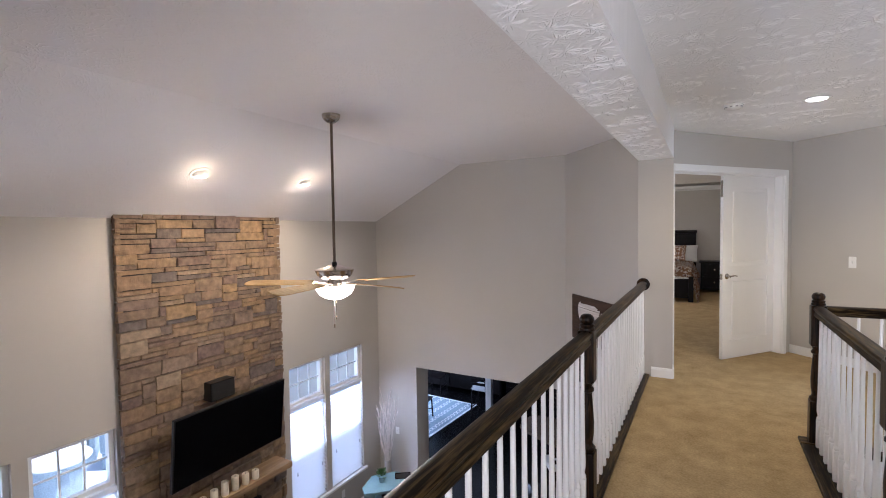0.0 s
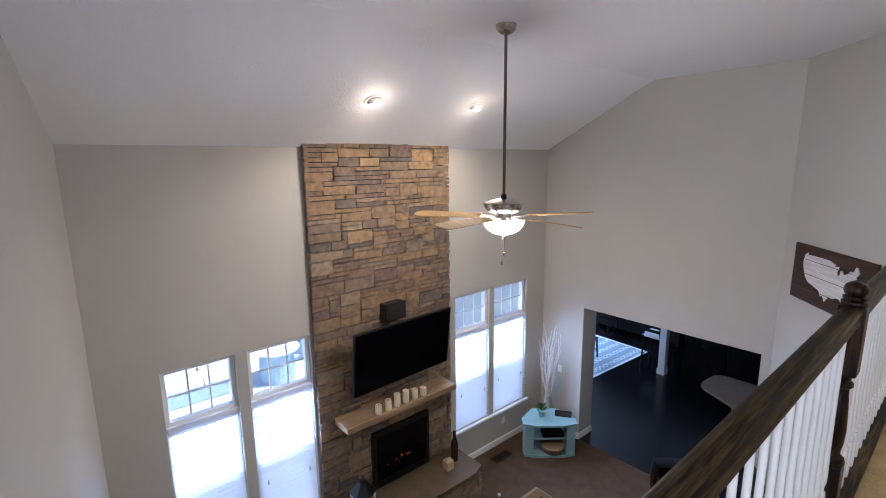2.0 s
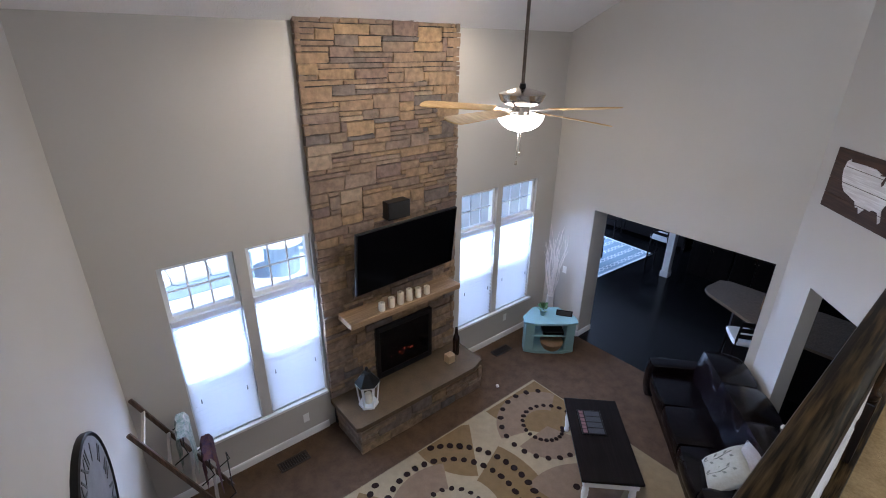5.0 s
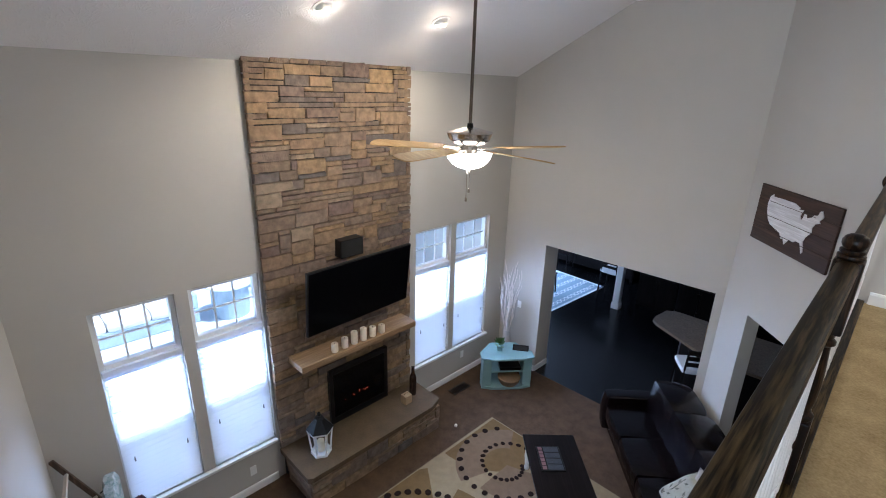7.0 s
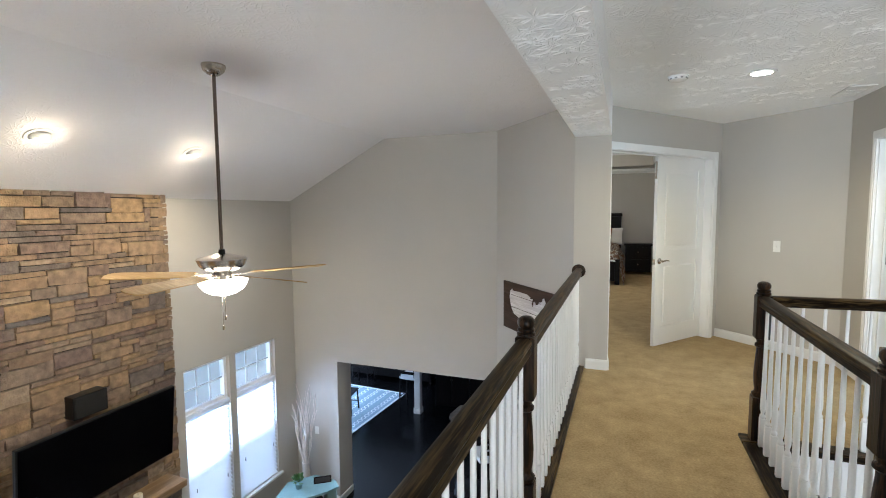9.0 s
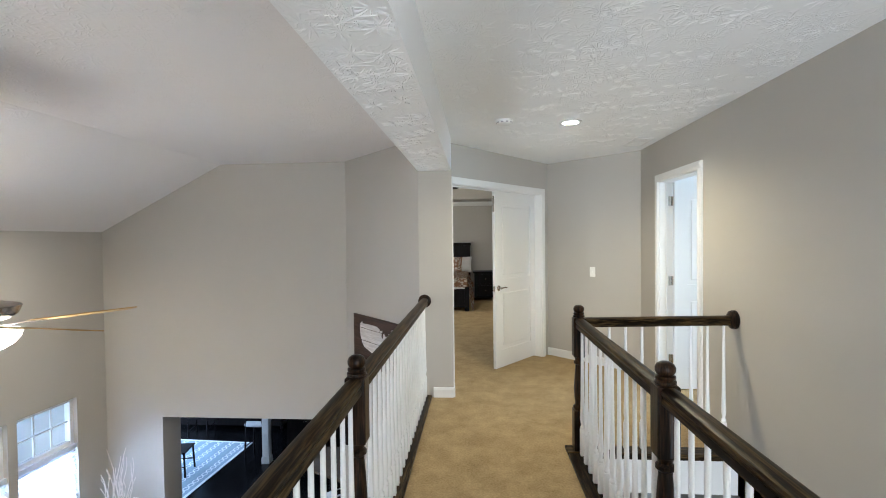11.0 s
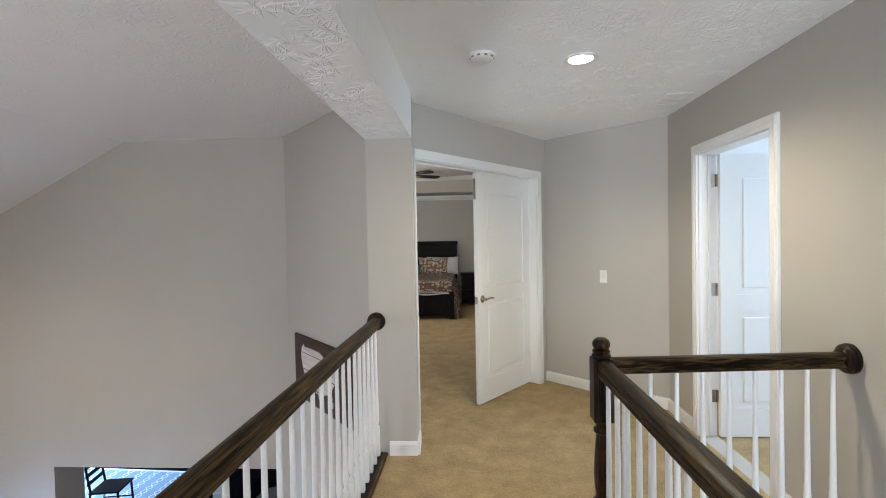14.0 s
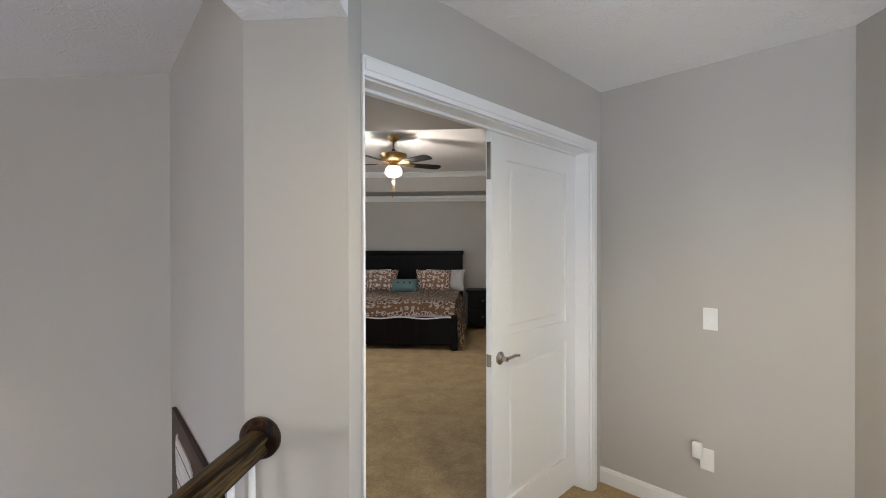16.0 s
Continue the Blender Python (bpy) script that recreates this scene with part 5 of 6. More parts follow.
for x in (0.08, 2.18):
    for y in (0.10, 0.78):
        part("foot", lathe(bmesh.new(), [(0.02, 0), (0.028, 0.04), (0.0, 0.05)], 12, pose(x, y, 0)), BLACKWOOD, sofa)
PIL = mat("leaf_print_linen", (0.38, 0.37, 0.31), 0.9, vary=0.1, scale=30, bump=0.4, bump_scale=300)
PILK = mat("grey_knit", (0.40, 0.385, 0.38), 0.95, vary=0.15, scale=60, bump=0.9, bump_scale=60, stretch=(1, 5, 1))
LEAFP = mat("leaf_print_grey", (0.16, 0.16, 0.13), 0.9, vary=0.2)
sm = pose(-2.745, 5.655, F, 0, 0, -48.9)
for (x, y, rx, rz), m_, lab in (((1.86, 0.12, -42, -10), PIL, "cream throw pillow with grey leaf sprigs on the sofa"), ((1.98, 0.36, -28, 22), PILK, "grey knitted throw pillow on the sofa")):
    p = thing("throw_pillow", (0, 0, 0), lab, "pillow", "sofa pillows")
    p.matrix_world = sm @ pose(x, y, 0.47, rx, 0, rz)
    bm = bmesh.new()
    pillow(bm, 0.22, 0.44, 0.085)
    body = part("cover", bm, m_, p, "", True)
    if m_ is PIL:
        bm = bmesh.new()
        for a in (-0.10, 0.06):
            tube(bm, [(a, -0.078, 0.07), (a + 0.03, -0.088, 0.2), (a - 0.01, -0.078, 0.35)], 0.004, 5)
            for k in range(6):
                c = Vector((a + 0.02 + (0.035 if k % 2 else -0.035), -0.084, 0.09 + 0.05 * k))
                prism(bm, [(0, -0.025), (0.012, 0), (0, 0.025), (-0.012, 0)], 0, 0.004, Matrix.Translation(c) @ pose(0, 0, 0, 90, 35 if k % 2 else -35))
        part("leaf_sprig", bm, LEAFP, body)

# side table with white flowers behind the sofa
et = thing("side_table", (-0.98, 5.16, F), "small brown wooden side table behind the sofa", "table", "", -48.9)
part("tabletop", B(-0.20, 0.20, -0.15, 0.15, 0.58, 0.61, 0.006), MANTEL, et)
for x in (-0.17, 0.17):
    for y in (-0.12, 0.12):
        part("leg", B(x - 0.02, x + 0.02, y - 0.02, y + 0.02, 0, 0.58, 0.003), MANTEL, et)
fl = thing("flower_vase", (-1.07, 5.13, F + 0.61), "bunch of round white flowers in a pale vase", "flowers")
part("vase", lathe(bmesh.new(), [(0.0, 0), (0.04, 0), (0.055, 0.06), (0.04, 0.12), (0.045, 0.13), (0.0, 0.12)], 16), mat("cream_ceramic", (0.6, 0.55, 0.48), 0.4), fl, "", True)
PETAL = mat("white_petal", (0.75, 0.74, 0.66), 0.7, vary=0.1, scale=40)
for k in range(13):
    bm = bmesh.new()
    a, e = rnd.uniform(0, 6.28), rnd.uniform(0.2, 1.5)
    c = Vector((math.cos(a) * math.cos(e), math.sin(a) * math.cos(e), math.sin(e))) * 0.09 + Vector((0, 0, 0.16))
    bmesh.ops.create_icosphere(bm, subdivisions=2, radius=0.028, matrix=Matrix.Translation(c))
    for v in bm.verts:
        v.co += (v.co - c) * 0.35 * noise.noise(v.co * 90)
    b_ = part("bloom", bm, PETAL, fl)
    part("stem", tube(bmesh.new(), [(0, 0, 0.1), tuple(c)], 0.003, 5), LEAF, b_)

# floor vents and the small toy by the hearth
VENT = mat("bronze_vent", (0.022, 0.014, 0.010), 0.5, 0.3, vary=0.2)
for x, y in ((-4.55, 1.46), (-4.55, 4.78)):
    v = thing("floor_vent", (x, y, F), "dark bronze floor register in the carpet", "vent", "floor vents", 90)
    bm = bmesh.new()
    for a in ((-0.17, 0.17, -0.075, -0.055), (-0.17, 0.17, 0.055, 0.075), (-0.17, -0.15, -0.055, 0.055), (0.15, 0.17, -0.055, 0.055)):
        box(bm, *a, 0.0, 0.008, 0.002)
    part("frame", bm, VENT, v)
    for k in range(12):
        part("slat", B(-0.148 + 0.026 * k, -0.138 + 0.026 * k, -0.055, 0.055, 0.001, 0.007), VENT, v)
    # flat black sheet paints the shade of the open duct
    part("duct_shade", B(-0.15, 0.15, -0.055, 0.055, 0.0, 0.001), BLACK, v)
ball = thing("small_ball", (-4.0, 4.13, F), "tiny white ball lying on the carpet", "ball")
part("ball", lathe(bmesh.new(), [(0.0, 0), (0.015, 0.004), (0.021, 0.02), (0.015, 0.036), (0.0, 0.04)], 14), PLATE, ball, "", True)

# ---- ladder with blankets and clock on the side wall ----
sw = (Vector(SQ) - Vector(SP)).normalized()
sang = math.degrees(math.atan2(sw.y, sw.x))
LADDER = wood("ladder_wood", (0.05, 0.03, 0.02), (0.13, 0.08, 0.05), 0.6, 2, 12, 0.0)
lad = thing("blanket_ladder", (SP[0] + 0.14 * sw.x, SP[1] + 0.14 * sw.y + 0.67, F), "brown wooden blanket ladder leaning on the side wall", "ladder", "", sang)
lean = Matrix.Rotation(radians(24), 4, "X")
for x in (0.0, 0.46):
    part("rail", B(x - 0.014, x + 0.014, -0.018, 0.018, 0.0, 1.54, 0.004, lean), LADDER, lad)
for z in (0.35, 0.69, 1.03, 1.37):
    part("rung", B(0.014, 0.446, -0.014, 0.014, z - 0.010, z + 0.010, 0.003, lean), mat("pale_rung", (0.45, 0.40, 0.34), 0.6), lad)
for z in (0.36, 0.70, 1.07):
    bm = bmesh.new()
    tube(bm, [lean @ Vector(p) for p in ((0.0, 0.035, z - 0.05), (0.0, 0.17, z - 0.03), (0.0, 0.19, z + 0.06), (0.46, 0.19, z + 0.06), (0.46, 0.17, z - 0.03), (0.46, 0.035, z - 0.05))], 0.006, 6)
    part("wire_arm", bm, BLACK, lad)
for k, (z, c1, c2, lab) in enumerate(((1.07, (0.10, 0.20, 0.155), (0.60, 0.55, 0.48), "green and cream folded throw on the ladder"), (0.70, (0.03, 0.015, 0.075), (0.20, 0.085, 0.05), "purple and rust folded quilt on the ladder"))):
    th = thing("throw_blanket", (0, 0, 0), lab, "blanket", "ladder blankets")
    th.matrix_world = lad.matrix_world.copy()
    m_ = mat("blanket_cloth", c2, 0.95, second=c1, scale=18, fine=120, bump=0.7, bump_scale=80)
    bm = bmesh.new()
    rows = []
    n = 16
    for i in range(n + 1):
        u = i / n
        if u < 0.45:
            dy, dz = 0.055, -(0.45 - u) * 0.95
        elif u < 0.6:
            a = (u - 0.45) / 0.15 * math.pi
            dy, dz = 0.055 * math.cos(a), 0.055 * math.sin(a)
        else:
            dy, dz = -0.055, -(u - 0.6) * 0.85
        row = []
        for j in range(13):
            top = lean @ Vector((0.06 + 0.34 * j / 12, 0.19, z + 0.065))
            row.append(bm.verts.new(top + Vector((0, dy + 0.007 * math.sin(j * 1.3 + i * 0.25), dz))))
        rows.append(row)
    for a, b in zip(rows, rows[1:]):
        for j in range(12):
            bm.faces.new((a[j], a[j + 1], b[j + 1], b[j]))
    bmesh.ops.solidify(bm, geom=bm.faces[:], thickness=0.035)
    part("cloth", bm, m_, th, "", True)

CLOCKX = 1.62
ck = thing("wall_clock", (SP[0] + CLOCKX * sw.x, SP[1] + CLOCKX * sw.y, -0.98), "large round grey wall clock with a black rim", "clock", "", sang + 180)
MC = Matrix.Rotation(radians(90), 4, "X")
CR = 0.44
part("face", lathe(bmesh.new(), [(0.0, 0.029), (CR - 0.026, 0.029), (CR - 0.026, 0.032), (0.0, 0.032)], 40, MC), mat("clock_grey", (0.17, 0.17, 0.18), 0.7, vary=0.2, scale=7), ck)
part("rim", lathe(bmesh.new(), [(CR - 0.025, 0.0), (CR, 0.0), (CR, 0.034), (CR - 0.010, 0.042), (CR - 0.025, 0.028)], 48, MC), BLACK, ck, "black metal rim", True)
for k, word in enumerate(("XII", "I", "II", "III", "IV", "V", "VI", "VII", "VIII", "IX", "X", "XI")):
    cu = bpy.data.curves.new("numeral", "FONT")
    cu.body, cu.size, cu.align_x, cu.align_y, cu.extrude = word, 0.15, "CENTER", "CENTER", 0.001
    tmp = new("numeral_text", cu)
    me = bpy.data.meshes.new_from_object(tmp)
    bpy.data.objects.remove(tmp)
    me.materials.append(BLACK)
    o = new("numeral", me)
    o.parent = ck
    a = radians(-30 * k)
    o.matrix_local = MC @ Matrix.Rotation(a, 4, "Z") @ Matrix.Translation((0, CR - 0.12, 0.034))
for a, ln, w in ((60, 0.15, 0.014), (-140, 0.23, 0.010)):
    part("clock_hand", B(-w / 2, w / 2, -0.03, ln, 0.034, 0.037, 0, MC @ Matrix.Rotation(radians(a), 4, "Z")), BLACK, ck)

# ---- kitchen and dining corner ----
KRUG = mat("blue_grey_rug", (0.28, 0.37, 0.45), 0.95, vary=0.15, scale=20, bump=0.6, bump_scale=200, spec=0.1)
KLINE = mat("rug_white_line", (0.75, 0.80, 0.84), 0.95, vary=0.08, bump=0.5, bump_scale=200, spec=0.1)
kr = thing("lattice_rug", (-6.35, 9.05, F), "blue-grey rug with a white lattice pattern", "rug", "", -3)
part("rug_field", B(-1.35, 1.35, -1.12, 1.12, 0, 0.012, 0.004), KRUG, kr)
bm = bmesh.new()
for i in range(-5, 6):
    for j in range(-4, 5):
        cx, cy = i * 0.26, j * 0.26
        for sx in (-1, 1):
            pts = []
            for q in range(9):
                u = q / 8
                pts.append((cx + sx * (0.13 - 0.05 * math.cos(2 * math.pi * u) - 0.0), cy - 0.13 + 0.26 * u))
            for (x0, y0), (x1, y1) in zip(pts, pts[1:]):
                if max(abs(x0), abs(x1)) < 1.32 and max(abs(y0), abs(y1)) < 1.10:
                    d = Vector((x1 - x0, y1 - y0)).normalized()
                    n_ = Vector((-d.y, d.x)) * 0.009
                    prism(bm, [(x0 - n_.x, y0 - n_.y), (x1 - n_.x, y1 - n_.y), (x1 + n_.x, y1 + n_.y), (x0 + n_.x, y0 + n_.y)], 0.0125, 0.0145)
tagged(part("lattice", bm, KLINE, kr, "white lattice lines"), kind="stuff")
bm = bmesh.new()
for a in ((-1.35, 1.35, -1.12, -1.07), (-1.35, 1.35, 1.07, 1.12), (-1.35, -1.30, -1.07, 1.07), (1.30, 1.35, -1.07, 1.07)):
    box(bm, *a, 0.0125, 0.0150)
part("border", bm, KLINE, kr)
kp = thing("white_post", (-4.24, 9.26, F), "square white structural post in the kitchen", "post")
part("shaft", B(-0.065, 0.065, -0.065, 0.065, 0.0, 2.41, 0.004), TRIM, kp)
part("foot", B(-0.08, 0.08, -0.08, 0.08, 0.0, 0.12, 0.005), TRIM, kp)
GRANITE = mat("speckled_granite", (0.21, 0.155, 0.105), 0.25, second=(0.09, 0.07, 0.05), scale=60, fine=300)
GRANITE2 = mat("pale_granite", (0.50, 0.48, 0.46), 0.3, second=(0.12, 0.11, 0.10), scale=45, fine=200)


def base_cabinet(place, turn, w, label):
    c = thing("base_cabinet", place, label, "cabinet", "kitchen base cabinets", turn)
    part("body", B(0, w, 0.03, 0.60, 0.0, 0.88, 0.004), BLACKWOOD, c)
    for k in range(2):
        d = part("door", B(0.01 + k * w / 2, (k + 1) * w / 2 - 0.01, 0.008, 0.028, 0.10, 0.70, 0.004), BLACKWOOD, c)
        part("knob", lathe(bmesh.new(), [(0.006, 0), (0.012, 0.02), (0.0, 0.024)], 10, pose(w / 2 + (0.03 if k else -0.03), 0.008, 0.62, 90)), NICKEL, d)
    part("drawer", B(0.01, w - 0.01, 0.008, 0.028, 0.72, 0.86, 0.004), BLACKWOOD, c)
    return c


for x in (-4.05, -3.25):
    base_cabinet((x, 9.75, F), 0, 0.79, "espresso wooden kitchen base cabinet")
ctop = thing("countertop", (-4.08, 9.72, F + 0.885), "speckled pale granite worktop on dark cabinets", "worktop")
part("slab", B(0, 1.65, 0, 0.66, 0, 0.035, 0.005), GRANITE2, ctop)
for k in range(11):
    x = -8.05 + k * 0.9
    if -7.9 < x < 1.3:
        tc = thing("tall_cabinet", (x, 11.75, F), "tall espresso kitchen cabinet against the wall", "cabinet", "tall kitchen cabinets")
        part("body", B(0, 0.885, 0.03, 0.60, 0, 2.38, 0.004), BLACKWOOD, tc)
        for q in range(2):
            d = part("door", B(0.01 + q * 0.44, 0.435 + q * 0.44, 0.008, 0.028, 0.1, 2.3, 0.004), BLACKWOOD, tc)
            part("knob", lathe(bmesh.new(), [(0.006, 0), (0.012, 0.02), (0.0, 0.024)], 10, pose(0.44 + (0.03 if q else -0.03), 0.008, 1.1, 90)), NICKEL, d)
for k in range(6):
    y = 6.5 + k * 0.85
    tc = thing("tall_cabinet", (0.25, y + 0.85, F), "tall espresso kitchen cabinet against the wall", "cabinet", "tall kitchen cabinets", -90)
    part("body", B(0, 0.84, 0.03, 0.60, 0, 2.38, 0.004), BLACKWOOD, tc)
    for q in range(2):
        d = part("door", B(0.01 + q * 0.42, 0.41 + q * 0.42, 0.008, 0.028, 0.1, 2.3, 0.004), BLACKWOOD, tc)
        part("knob", lathe(bmesh.new(), [(0.006, 0), (0.012, 0.02), (0.0, 0.024)], 10, pose(0.42 + (0.03 if q else -0.03), 0.008, 1.1, 90)), NICKEL, d)
isl = thing("kitchen_island", (0, 0, F), "dark kitchen island with a clipped-corner brown granite top", "island")
part("body", prism(bmesh.new(), [(-2.45, 7.55), (-2.35, 7.25), (-1.75, 6.98), (-0.9, 6.98), (-0.9, 7.75), (-2.4, 7.75)], 0.0, 0.885), BLACKWOOD, isl)
part("granite_top", prism(bmesh.new(), [(-2.86, 7.50), (-2.84, 7.38), (-2.76, 7.28), (-2.0, 6.86), (-1.85, 6.80), (-0.85, 6.80), (-0.85, 7.95), (-2.70, 7.95), (-2.82, 7.86)], 0.885, 0.925), GRANITE, isl, "polished brown granite top")
board = thing("serving_tray", (-1.85, 7.60, F + 0.925), "amber wooden serving tray on the island", "tray", "", 12)
part("base", B(-0.28, 0.28, -0.16, 0.16, 0.0, 0.02, 0.004), mat("amber_wood", (0.24, 0.12, 0.03), 0.5, vary=0.5, scale=14), board)
for y in (-0.16, 0.145):
    part("side", B(-0.28, 0.28, y, y + 0.015, 0.02, 0.06, 0.003), MANTEL, board)
PADW = mat("white_seat", (0.72, 0.72, 0.74), 0.6, vary=0.04)


def bar_stool(place, turn):
    s_ = thing("bar_stool", place, "dark wooden bar stool with a white padded seat", "stool", "bar stools", turn)
    part("seat", cushion(bmesh.new(), -0.2, 0.2, -0.2, 0.2, 0.62, 0.70, 0.1), PADW, s_, "white padded seat", True)
    for x in (-0.17, 0.17):
        for y in (-0.17, 0.17):
            part("leg", tube(bmesh.new(), [(x * 1.15, y * 1.15, 0), (x, y, 0.63)], 0.018, 8), BLACKWOOD, s_)
    for x in (-0.18, 0.18):
        part("stretcher", tube(bmesh.new(), [(x, -0.18, 0.22), (x, 0.18, 0.22)], 0.011, 6), BLACKWOOD, s_)
    for x in (-0.17, 0.17):
        part("back_post", tube(bmesh.new(), [(x, 0.18, 0.63), (x, 0.23, 1.02)], 0.016, 8), BLACKWOOD, s_)
    for z in (0.78, 0.88, 0.98):
        part("back_slat", B(-0.17, 0.17, 0.195 + (z - 0.7) * 0.1, 0.215 + (z - 0.7) * 0.1, z - 0.03, z + 0.03, 0.003), BLACKWOOD, s_)


bar_stool((-2.05, 6.93, F), 215)
bar_stool((-4.58, 9.62, F), 180)


def dining_chair(place, turn):
    c = thing("dining_chair", place, "black wooden ladder-back dining chair", "chair", "dining chairs", turn)
    part("seat", B(-0.22, 0.22, -0.22, 0.22, 0.43, 0.46, 0.008), BLACKWOOD, c)
    for x in (-0.19, 0.19):
        part("leg", tube(bmesh.new(), [(x * 1.1, -0.21, 0), (x, -0.19, 0.43)], 0.018, 8), BLACKWOOD, c)
        part("back_post", tube(bmesh.new(), [(x * 1.1, 0.26, 0), (x, 0.20, 0.45), (x, 0.29, 1.02)], 0.018, 8), BLACKWOOD, c)
        part("stretcher", tube(bmesh.new(), [(x, -0.2, 0.18), (x, 0.23, 0.18)], 0.011, 6), BLACKWOOD, c)
    for z in (0.58, 0.70, 0.82, 0.95):
        part("back_slat", B(-0.19, 0.19, 0.215 + (z - 0.45) * 0.15, 0.232 + (z - 0.45) * 0.15, z - 0.03, z + 0.03, 0.003), BLACKWOOD, c)


dining_chair((-5.72, 8.75, F + 0.015), 100)
dining_chair((-6.3, 10.45, F), 10)
sb_ = thing("sideboard", (-7.6, 10.85, F), "long black dining sideboard with dishes", "sideboard")
part("body", B(0, 3.0, 0, 0.5, 0.06, 0.93, 0.006), BLACKWOOD, sb_)
part("top", B(-0.03, 3.03, -0.03, 0.53, 0.93, 0.965, 0.006), BLACKWOOD, sb_)
for k in range(4):
    d = part("door", B(0.02 + 0.745 * k, 0.735 + 0.745 * k, -0.02, 0.0, 0.10, 0.90, 0.004), BLACKWOOD, sb_)
    part("knob", lathe(bmesh.new(), [(0.008, 0), (0.014, 0.02), (0.0, 0.024)], 10, pose(0.66 + 0.745 * k, -0.02, 0.6, 90)), NICKEL, d)
for x in (0.05, 2.95):
    for y in (0.05, 0.45):
        part("foot", B(x - 0.03, x + 0.03, y - 0.03, y + 0.03, 0, 0.06), BLACKWOOD, sb_)
for k, x in enumerate((-7.0, -6.4, -6.1, -5.6, -5.2)):
    d = thing("dish", (x, 11.05, F + 0.965), "pale glass dish on the sideboard", "dish", "sideboard dishes")
    part("bowl", lathe(bmesh.new(), [(0.0, 0), (0.05, 0), (0.06, 0.01), (0.10, 0.07 + 0.02 * (k % 3)), (0.095, 0.07 + 0.02 * (k % 3)), (0.05, 0.02), (0.0, 0.015)], 18), PADW, d, "", True)

# ---- bedroom ----
bed = thing("bed", (-1.27, 10.15, 0), "dark sleigh bed with a patterned brown and white quilt", "bed")
QUILT, qn, ql, qb = nodes_of("damask_quilt")
co, vo = qn.new("ShaderNodeTexCoord"), qn.new("ShaderNodeTexVoronoi")
vo.inputs["Scale"].default_value = 12
vo.inputs["Randomness"].default_value = 0.35
ql.new(co.outputs["Object"], vo.inputs["Vector"])
wv = qn.new("ShaderNodeTexNoise")
wv.inputs["Scale"].default_value, wv.inputs["Detail"].default_value = 24, 2
ql.new(co.outputs["Object"], wv.inputs["Vector"])
mx = qn.new("ShaderNodeMath")
mx.operation = "ADD"
ql.new(vo.outputs["Distance"], mx.inputs[0]), ql.new(wv.outputs[0], mx.inputs[1])
rp = qn.new("ShaderNodeValToRGB")
rp.color_ramp.interpolation = "CONSTANT"
rp.color_ramp.elements[0].color, rp.color_ramp.elements[1].color = (0.16, 0.08, 0.06, 1), (0.66, 0.60, 0.52, 1)
rp.color_ramp.elements[1].position = 0.80
e = rp.color_ramp.elements.new(0.98)
e.color = (0.26, 0.14, 0.08, 1)
ql.new(mx.outputs[0], rp.inputs[0]), ql.new(rp.outputs[0], qb.inputs["Base Color"])
qb.inputs["Roughness"].default_value = 0.9
WHITEC = mat("white_cotton", (0.72, 0.71, 0.70), 0.9, vary=0.06, scale=12, bump=0.3, bump_scale=30)
part("footboard", B(-0.98, 0.98, 0.0, 0.06, 0.07, 0.47, 0.02), BLACKWOOD, bed)
for x in (-0.95, 0.95):
    part("post", B(x - 0.045, x + 0.045, -0.02, 0.07, 0.0, 0.50, 0.01), BLACKWOOD, bed)
    part("side_rail", B(x - 0.02, x + 0.02, 0.06, 2.1, 0.15, 0.38, 0.006), BLACKWOOD, bed)
bm = B(-1.0, 1.0, 2.05, 2.12, 0.0, 1.32, 0.01)
hb = part("headboard", bm, BLACKWOOD, bed)
part("headboard_cap", B(-1.02, 1.02, 2.03, 2.15, 1.32, 1.40, 0.02), BLACKWOOD, hb)
part("mattress", B(-0.93, 0.93, 0.07, 2.04, 0.25, 0.56, 0.05), WHITEC, bed, "white mattress", True)
bm = bmesh.new()
rows = []
for i in range(29):
    u = -1 + 2 * i / 28
    row = []
    for j in range(25):
        y = 0.02 + 1.68 * j / 24
        x = u * 1.34
        over = max(0.0, abs(x) - 0.95)
        z = 0.69 + 0.02 * math.sin(3 * u + y * 4) - over * (1.0 + 0.35 * math.sin(y * 2.2 + 1.0))
        if y < 0.10:
            z -= (0.10 - y) * 2.0
        xx = math.copysign(min(abs(x), 0.95) + over * (0.30 + 0.10 * math.sin(y * 11)), x)
        row.append(bm.verts.new((xx, y - 0.02 * math.sin(9 * u) * (1 if j == 0 else 0), z + 0.012 * noise.noise(Vector((x * 5, y * 5, 0))) - (0.06 if j == 0 else 0))))
    rows.append(row)
for a, b in zip(rows, rows[1:]):
    for j in range(24):
        bm.faces.new((a[j], a[j + 1], b[j + 1], b[j]))
bmesh.ops.solidify(bm, geom=bm.faces[:], thickness=0.03)
part("quilt", bm, QUILT, bed, "brown and cream damask quilt", True)
bm = bmesh.new()
for i in range(28):
    u0, u1 = -1 + 2 * i / 28, -1 + 2 * (i + 1) / 28
    box(bm, u0 * 0.93, u1 * 0.93, -0.018, -0.008, 0.452 + 0.012 * math.sin(9 * u0), 0.470 + 0.012 * math.sin(9 * u0))
part("quilt_hem", bm, WHITEC, bed, "white quilt hem")
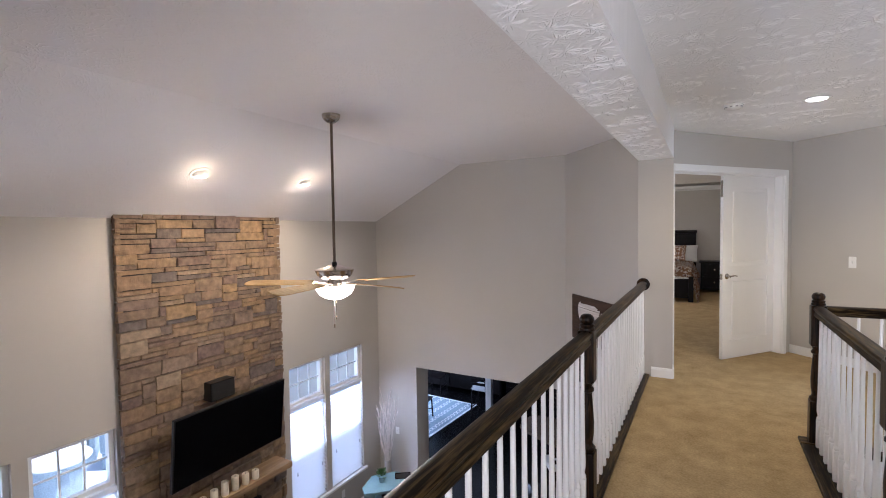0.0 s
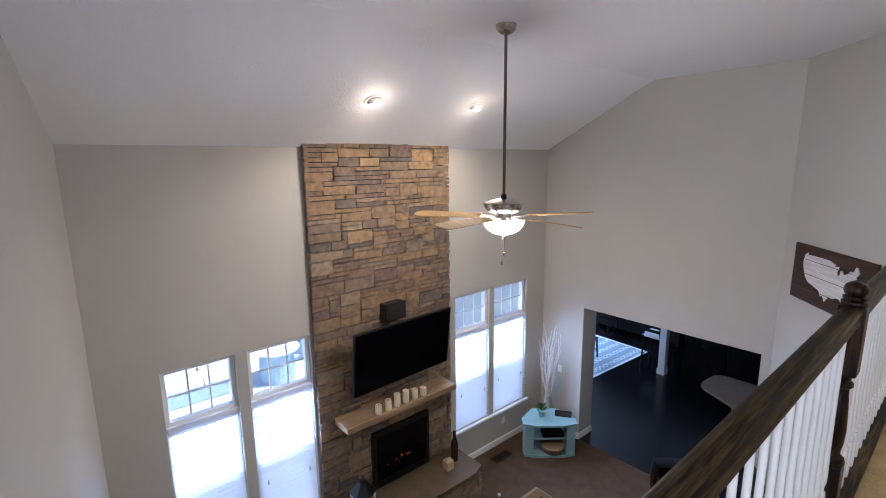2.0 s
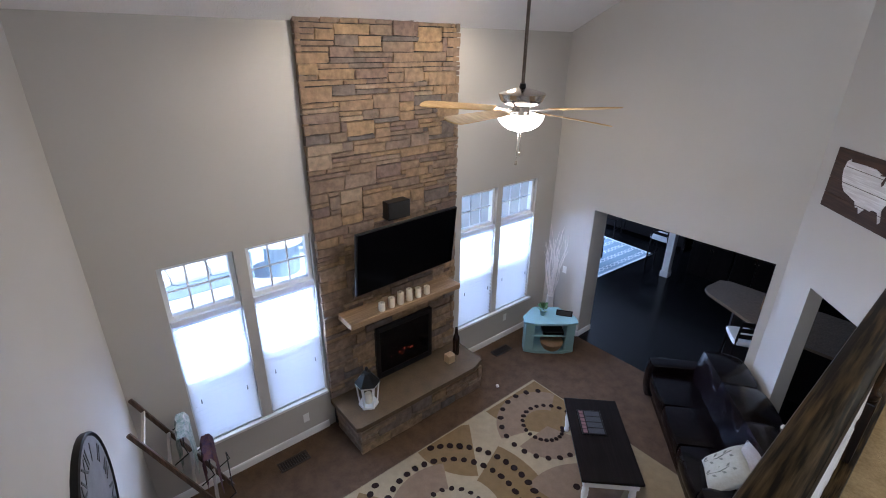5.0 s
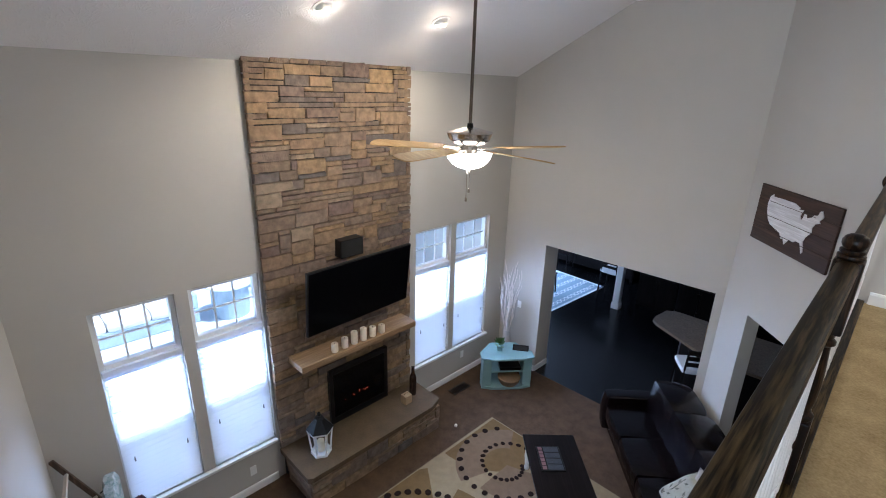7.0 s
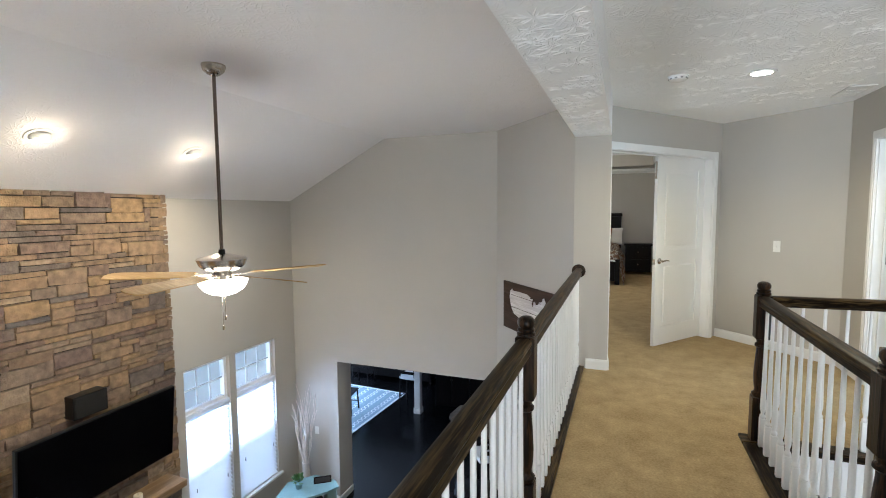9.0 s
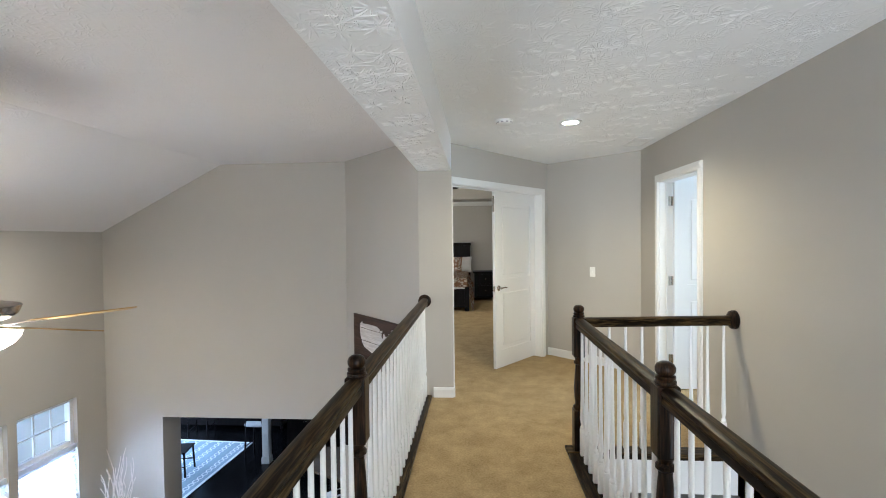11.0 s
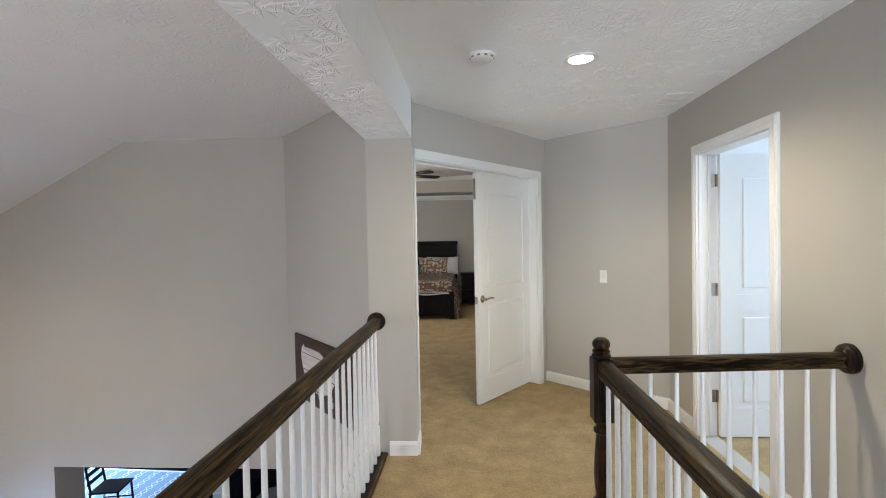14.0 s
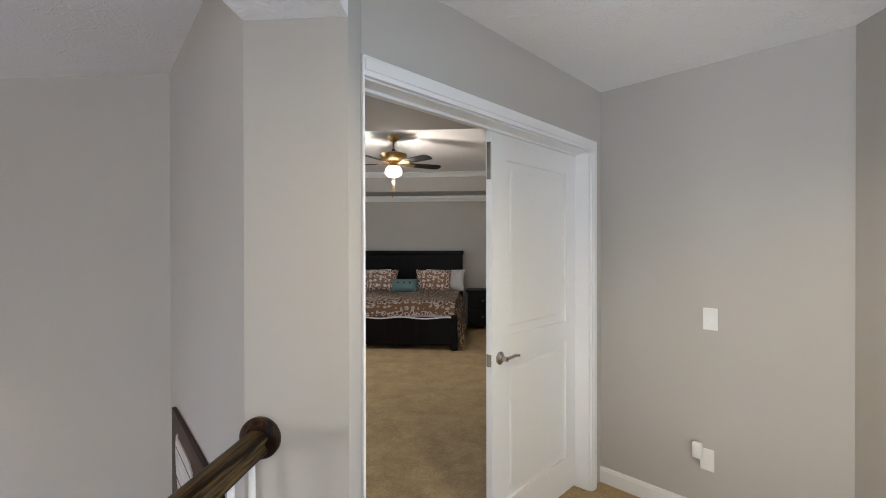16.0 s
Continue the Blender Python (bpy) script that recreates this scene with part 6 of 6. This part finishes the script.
for x, y, rz, m_, w, nm in ((-0.68, 1.86, 3, WHITEC, 0.36, "pillow"), (0.68, 1.86, -3, WHITEC, 0.36, "pillow"), (-0.48, 1.68, 4, QUILT, 0.33, "pillow_sham"), (0.48, 1.68, -4, QUILT, 0.33, "pillow_sham"), (0.0, 1.48, 0, mat("teal_linen", (0.13, 0.20, 0.20), 0.9, bump=0.4), 0.24, "accent_pillow")):
    p = thing(nm, (0, 0, 0), {"pillow": "white cotton pillow against the headboard", "pillow_sham": "damask-patterned pillow on the bed", "accent_pillow": "small teal accent pillow with dark buttons"}[nm], "pillow", "bed pillows")
    p.matrix_world = bed.matrix_world @ pose(x, y, 0.665, -22, 0, rz)
    part("cover", pillow(bmesh.new(), w, 0.42 if w > 0.3 else 0.26, 0.10), m_, p, "", True)
    if nm == "accent_pillow":
        for q in (-0.1, 0.0, 0.1):
            part("button", lathe(bmesh.new(), [(0.018, 0), (0.014, 0.012), (0.0, 0.014)], 10, pose(q, -0.092, 0.16, 90)), BLACK, p)
ns = thing("nightstand", (0.10, 11.85, 0), "dark espresso nightstand beside the bed", "nightstand")
part("body", B(-0.27, 0.27, 0, 0.42, 0.06, 0.66, 0.006), BLACKWOOD, ns)
part("top", B(-0.30, 0.30, -0.03, 0.44, 0.66, 0.70, 0.008), BLACKWOOD, ns)
for z in (0.12, 0.40):
    d = part("drawer", B(-0.25, 0.25, -0.015, 0.0, z, z + 0.23, 0.004), BLACKWOOD, ns)
    part("knob", lathe(bmesh.new(), [(0.008, 0), (0.014, 0.02), (0.0, 0.024)], 10, pose(0, -0.015, z + 0.115, 90)), NICKEL, d)
bm = bmesh.new()
for x0, x1, y0, y1, z in ((-4.9, 0.94, 12.30, 12.40, 2.33), (-4.9, 0.94, 11.66, 11.75, 2.70)):
    sweep(bm, [(0, 0), (0.02, 0), (0.05, 0.04), (0.09, 0.06), (0.09, 0.10), (0, 0.10)], (x0, y1, z), (x1, y1, z))
structure("trim_crown", bm, TRIM, "white crown moulding of the bedroom", "moulding")
ceiling_fan((-0.97, 9.0, 2.78), 0.19, [72 * k + 32 for k in range(5)], 0.62, BRASS, BLACKWOOD, "antique-brass bedroom fan with dark blades and a lit globe", False)
bulb("bedroom_fan_bulb", (-0.97, 9.0, 2.24), 28, (1.0, 0.80, 0.55), 0.08)

# ---- outside ----
PAVE = mat("pale_patio", (0.62, 0.63, 0.64), 0.85, vary=0.08, scale=1.2, fine=60, bump=0.2)
GRASS = mat("lawn", (0.10, 0.17, 0.05), 0.95, vary=0.3, scale=3, fine=60, bump=0.5)
bm = bmesh.new()
prism(bm, [(-600, -600), (600, -600), (600, 600), (-600, 600)], F - 0.62, F - 0.42)
structure("ground", bm, GRASS, "green lawn reaching the horizon", "ground")
structure("patio", B(-15.5, XW - 0.17, -4, 9, F - 0.42, F - 0.15), PAVE, "pale concrete patio behind the house", "pavement")
RATTAN = mat("grey_blue_rattan", (0.38, 0.46, 0.52), 0.8, vary=0.3, scale=50, bump=0.8, bump_scale=110)
PADO = mat("cream_outdoor_cushion", (0.72, 0.70, 0.66), 0.9, vary=0.05, bump=0.3)


def patio_seat(place, turn, w, label, name):
    s_ = thing(name, place, label, "patio seat", "patio seats", turn)
    part("frame", B(0, w, 0, 0.75, 0.0, 0.30, 0.03), RATTAN, s_)
    part("back", B(0, w, 0.65, 0.78, 0.30, 0.80, 0.03), RATTAN, s_)
    for x in (0.0, w - 0.12):
        part("arm", B(x, x + 0.12, 0.0, 0.70, 0.30, 0.60, 0.03), RATTAN, s_)
    n_ = max(1, round(w / 0.75))
    for k in range(n_):
        ww = (w - 0.26) / n_
        part("seat_cushion", cushion(bmesh.new(), 0.13 + ww * k, 0.13 + ww * (k + 1), -0.02, 0.64, 0.29, 0.46, 0.1), PADO, s_, "", True)
        part("back_cushion", cushion(bmesh.new(), 0.13 + ww * k, 0.13 + ww * (k + 1), 0.46, 0.64, 0.45, 0.85, 0.12), PADO, s_, "", True)


PZ = F - 0.15
patio_seat((-9.6, 0.5, PZ), 90, 2.3, "grey rattan patio sofa with cream cushions", "patio_sofa")
patio_seat((-10.9, 3.6, PZ), 60, 0.85, "grey rattan patio chair with cream cushions", "patio_chair")
patio_seat((-9.4, 4.6, PZ), 120, 0.85, "grey rattan patio chair with cream cushions", "patio_chair")
pt = thing("patio_table", (-9.6, 3.4, PZ), "round patio table with a pale top", "table")
part("tabletop", lathe(bmesh.new(), [(0.0, 0.66), (0.46, 0.66), (0.47, 0.68), (0.46, 0.70), (0.0, 0.70)], 32), PADO, pt)
part("drum", lathe(bmesh.new(), [(0.0, 0), (0.34, 0), (0.36, 0.33), (0.34, 0.66), (0.0, 0.66)], 24), RATTAN, pt)
SIDING = mat("pale_siding", (0.68, 0.68, 0.66), 0.7, vary=0.05, bump=0.1)
hs = thing("neighbour_house", (-24, 6, F - 0.42), "pale sided neighbouring house with shuttered windows", "house")
part("wall", B(-8, 0, -9, 12, 0, 5.6), SIDING, hs)
bm = bmesh.new()
for k in range(28):
    z = 0.2 * k
    box(bm, 0.0, 0.02 + 0.002 * (k % 2), -9, 12, z, z + 0.185)
tagged(part("siding", bm, SIDING, hs, "pale lap siding"), kind="stuff")
bm = bmesh.new()
v = [bm.verts.new(p) for p in ((-8.4, -9.4, 5.6), (0.5, -9.4, 5.6), (-4, -9.4, 8.2), (-8.4, 12.4, 5.6), (0.5, 12.4, 5.6), (-4, 12.4, 8.2))]
for f in ((0, 1, 2), (3, 5, 4), (0, 3, 4, 1), (1, 4, 5, 2), (0, 2, 5, 3)):
    bm.faces.new([v[i] for i in f])
part("roof", bm, mat("grey_shingle", (0.12, 0.12, 0.13), 0.9, vary=0.2, scale=4, fine=30), hs)
SHUT = mat("green_shutter", (0.06, 0.10, 0.11), 0.6)
for y in (-6, -2, 2, 6, 10):
    for z in (0.9, 3.3):
        w_ = part("window", B(0.015, 0.06, y - 0.5, y + 0.5, z, z + 1.4, 0.01), VINYL, hs)
        part("pane", B(0.061, 0.066, y - 0.42, y + 0.42, z + 0.08, z + 1.32), SCREEN, w_)
        for s_ in (-0.78, 0.53):
            part("shutter", B(0.02, 0.07, y + s_, y + s_ + 0.25, z, z + 1.4), SHUT, w_)
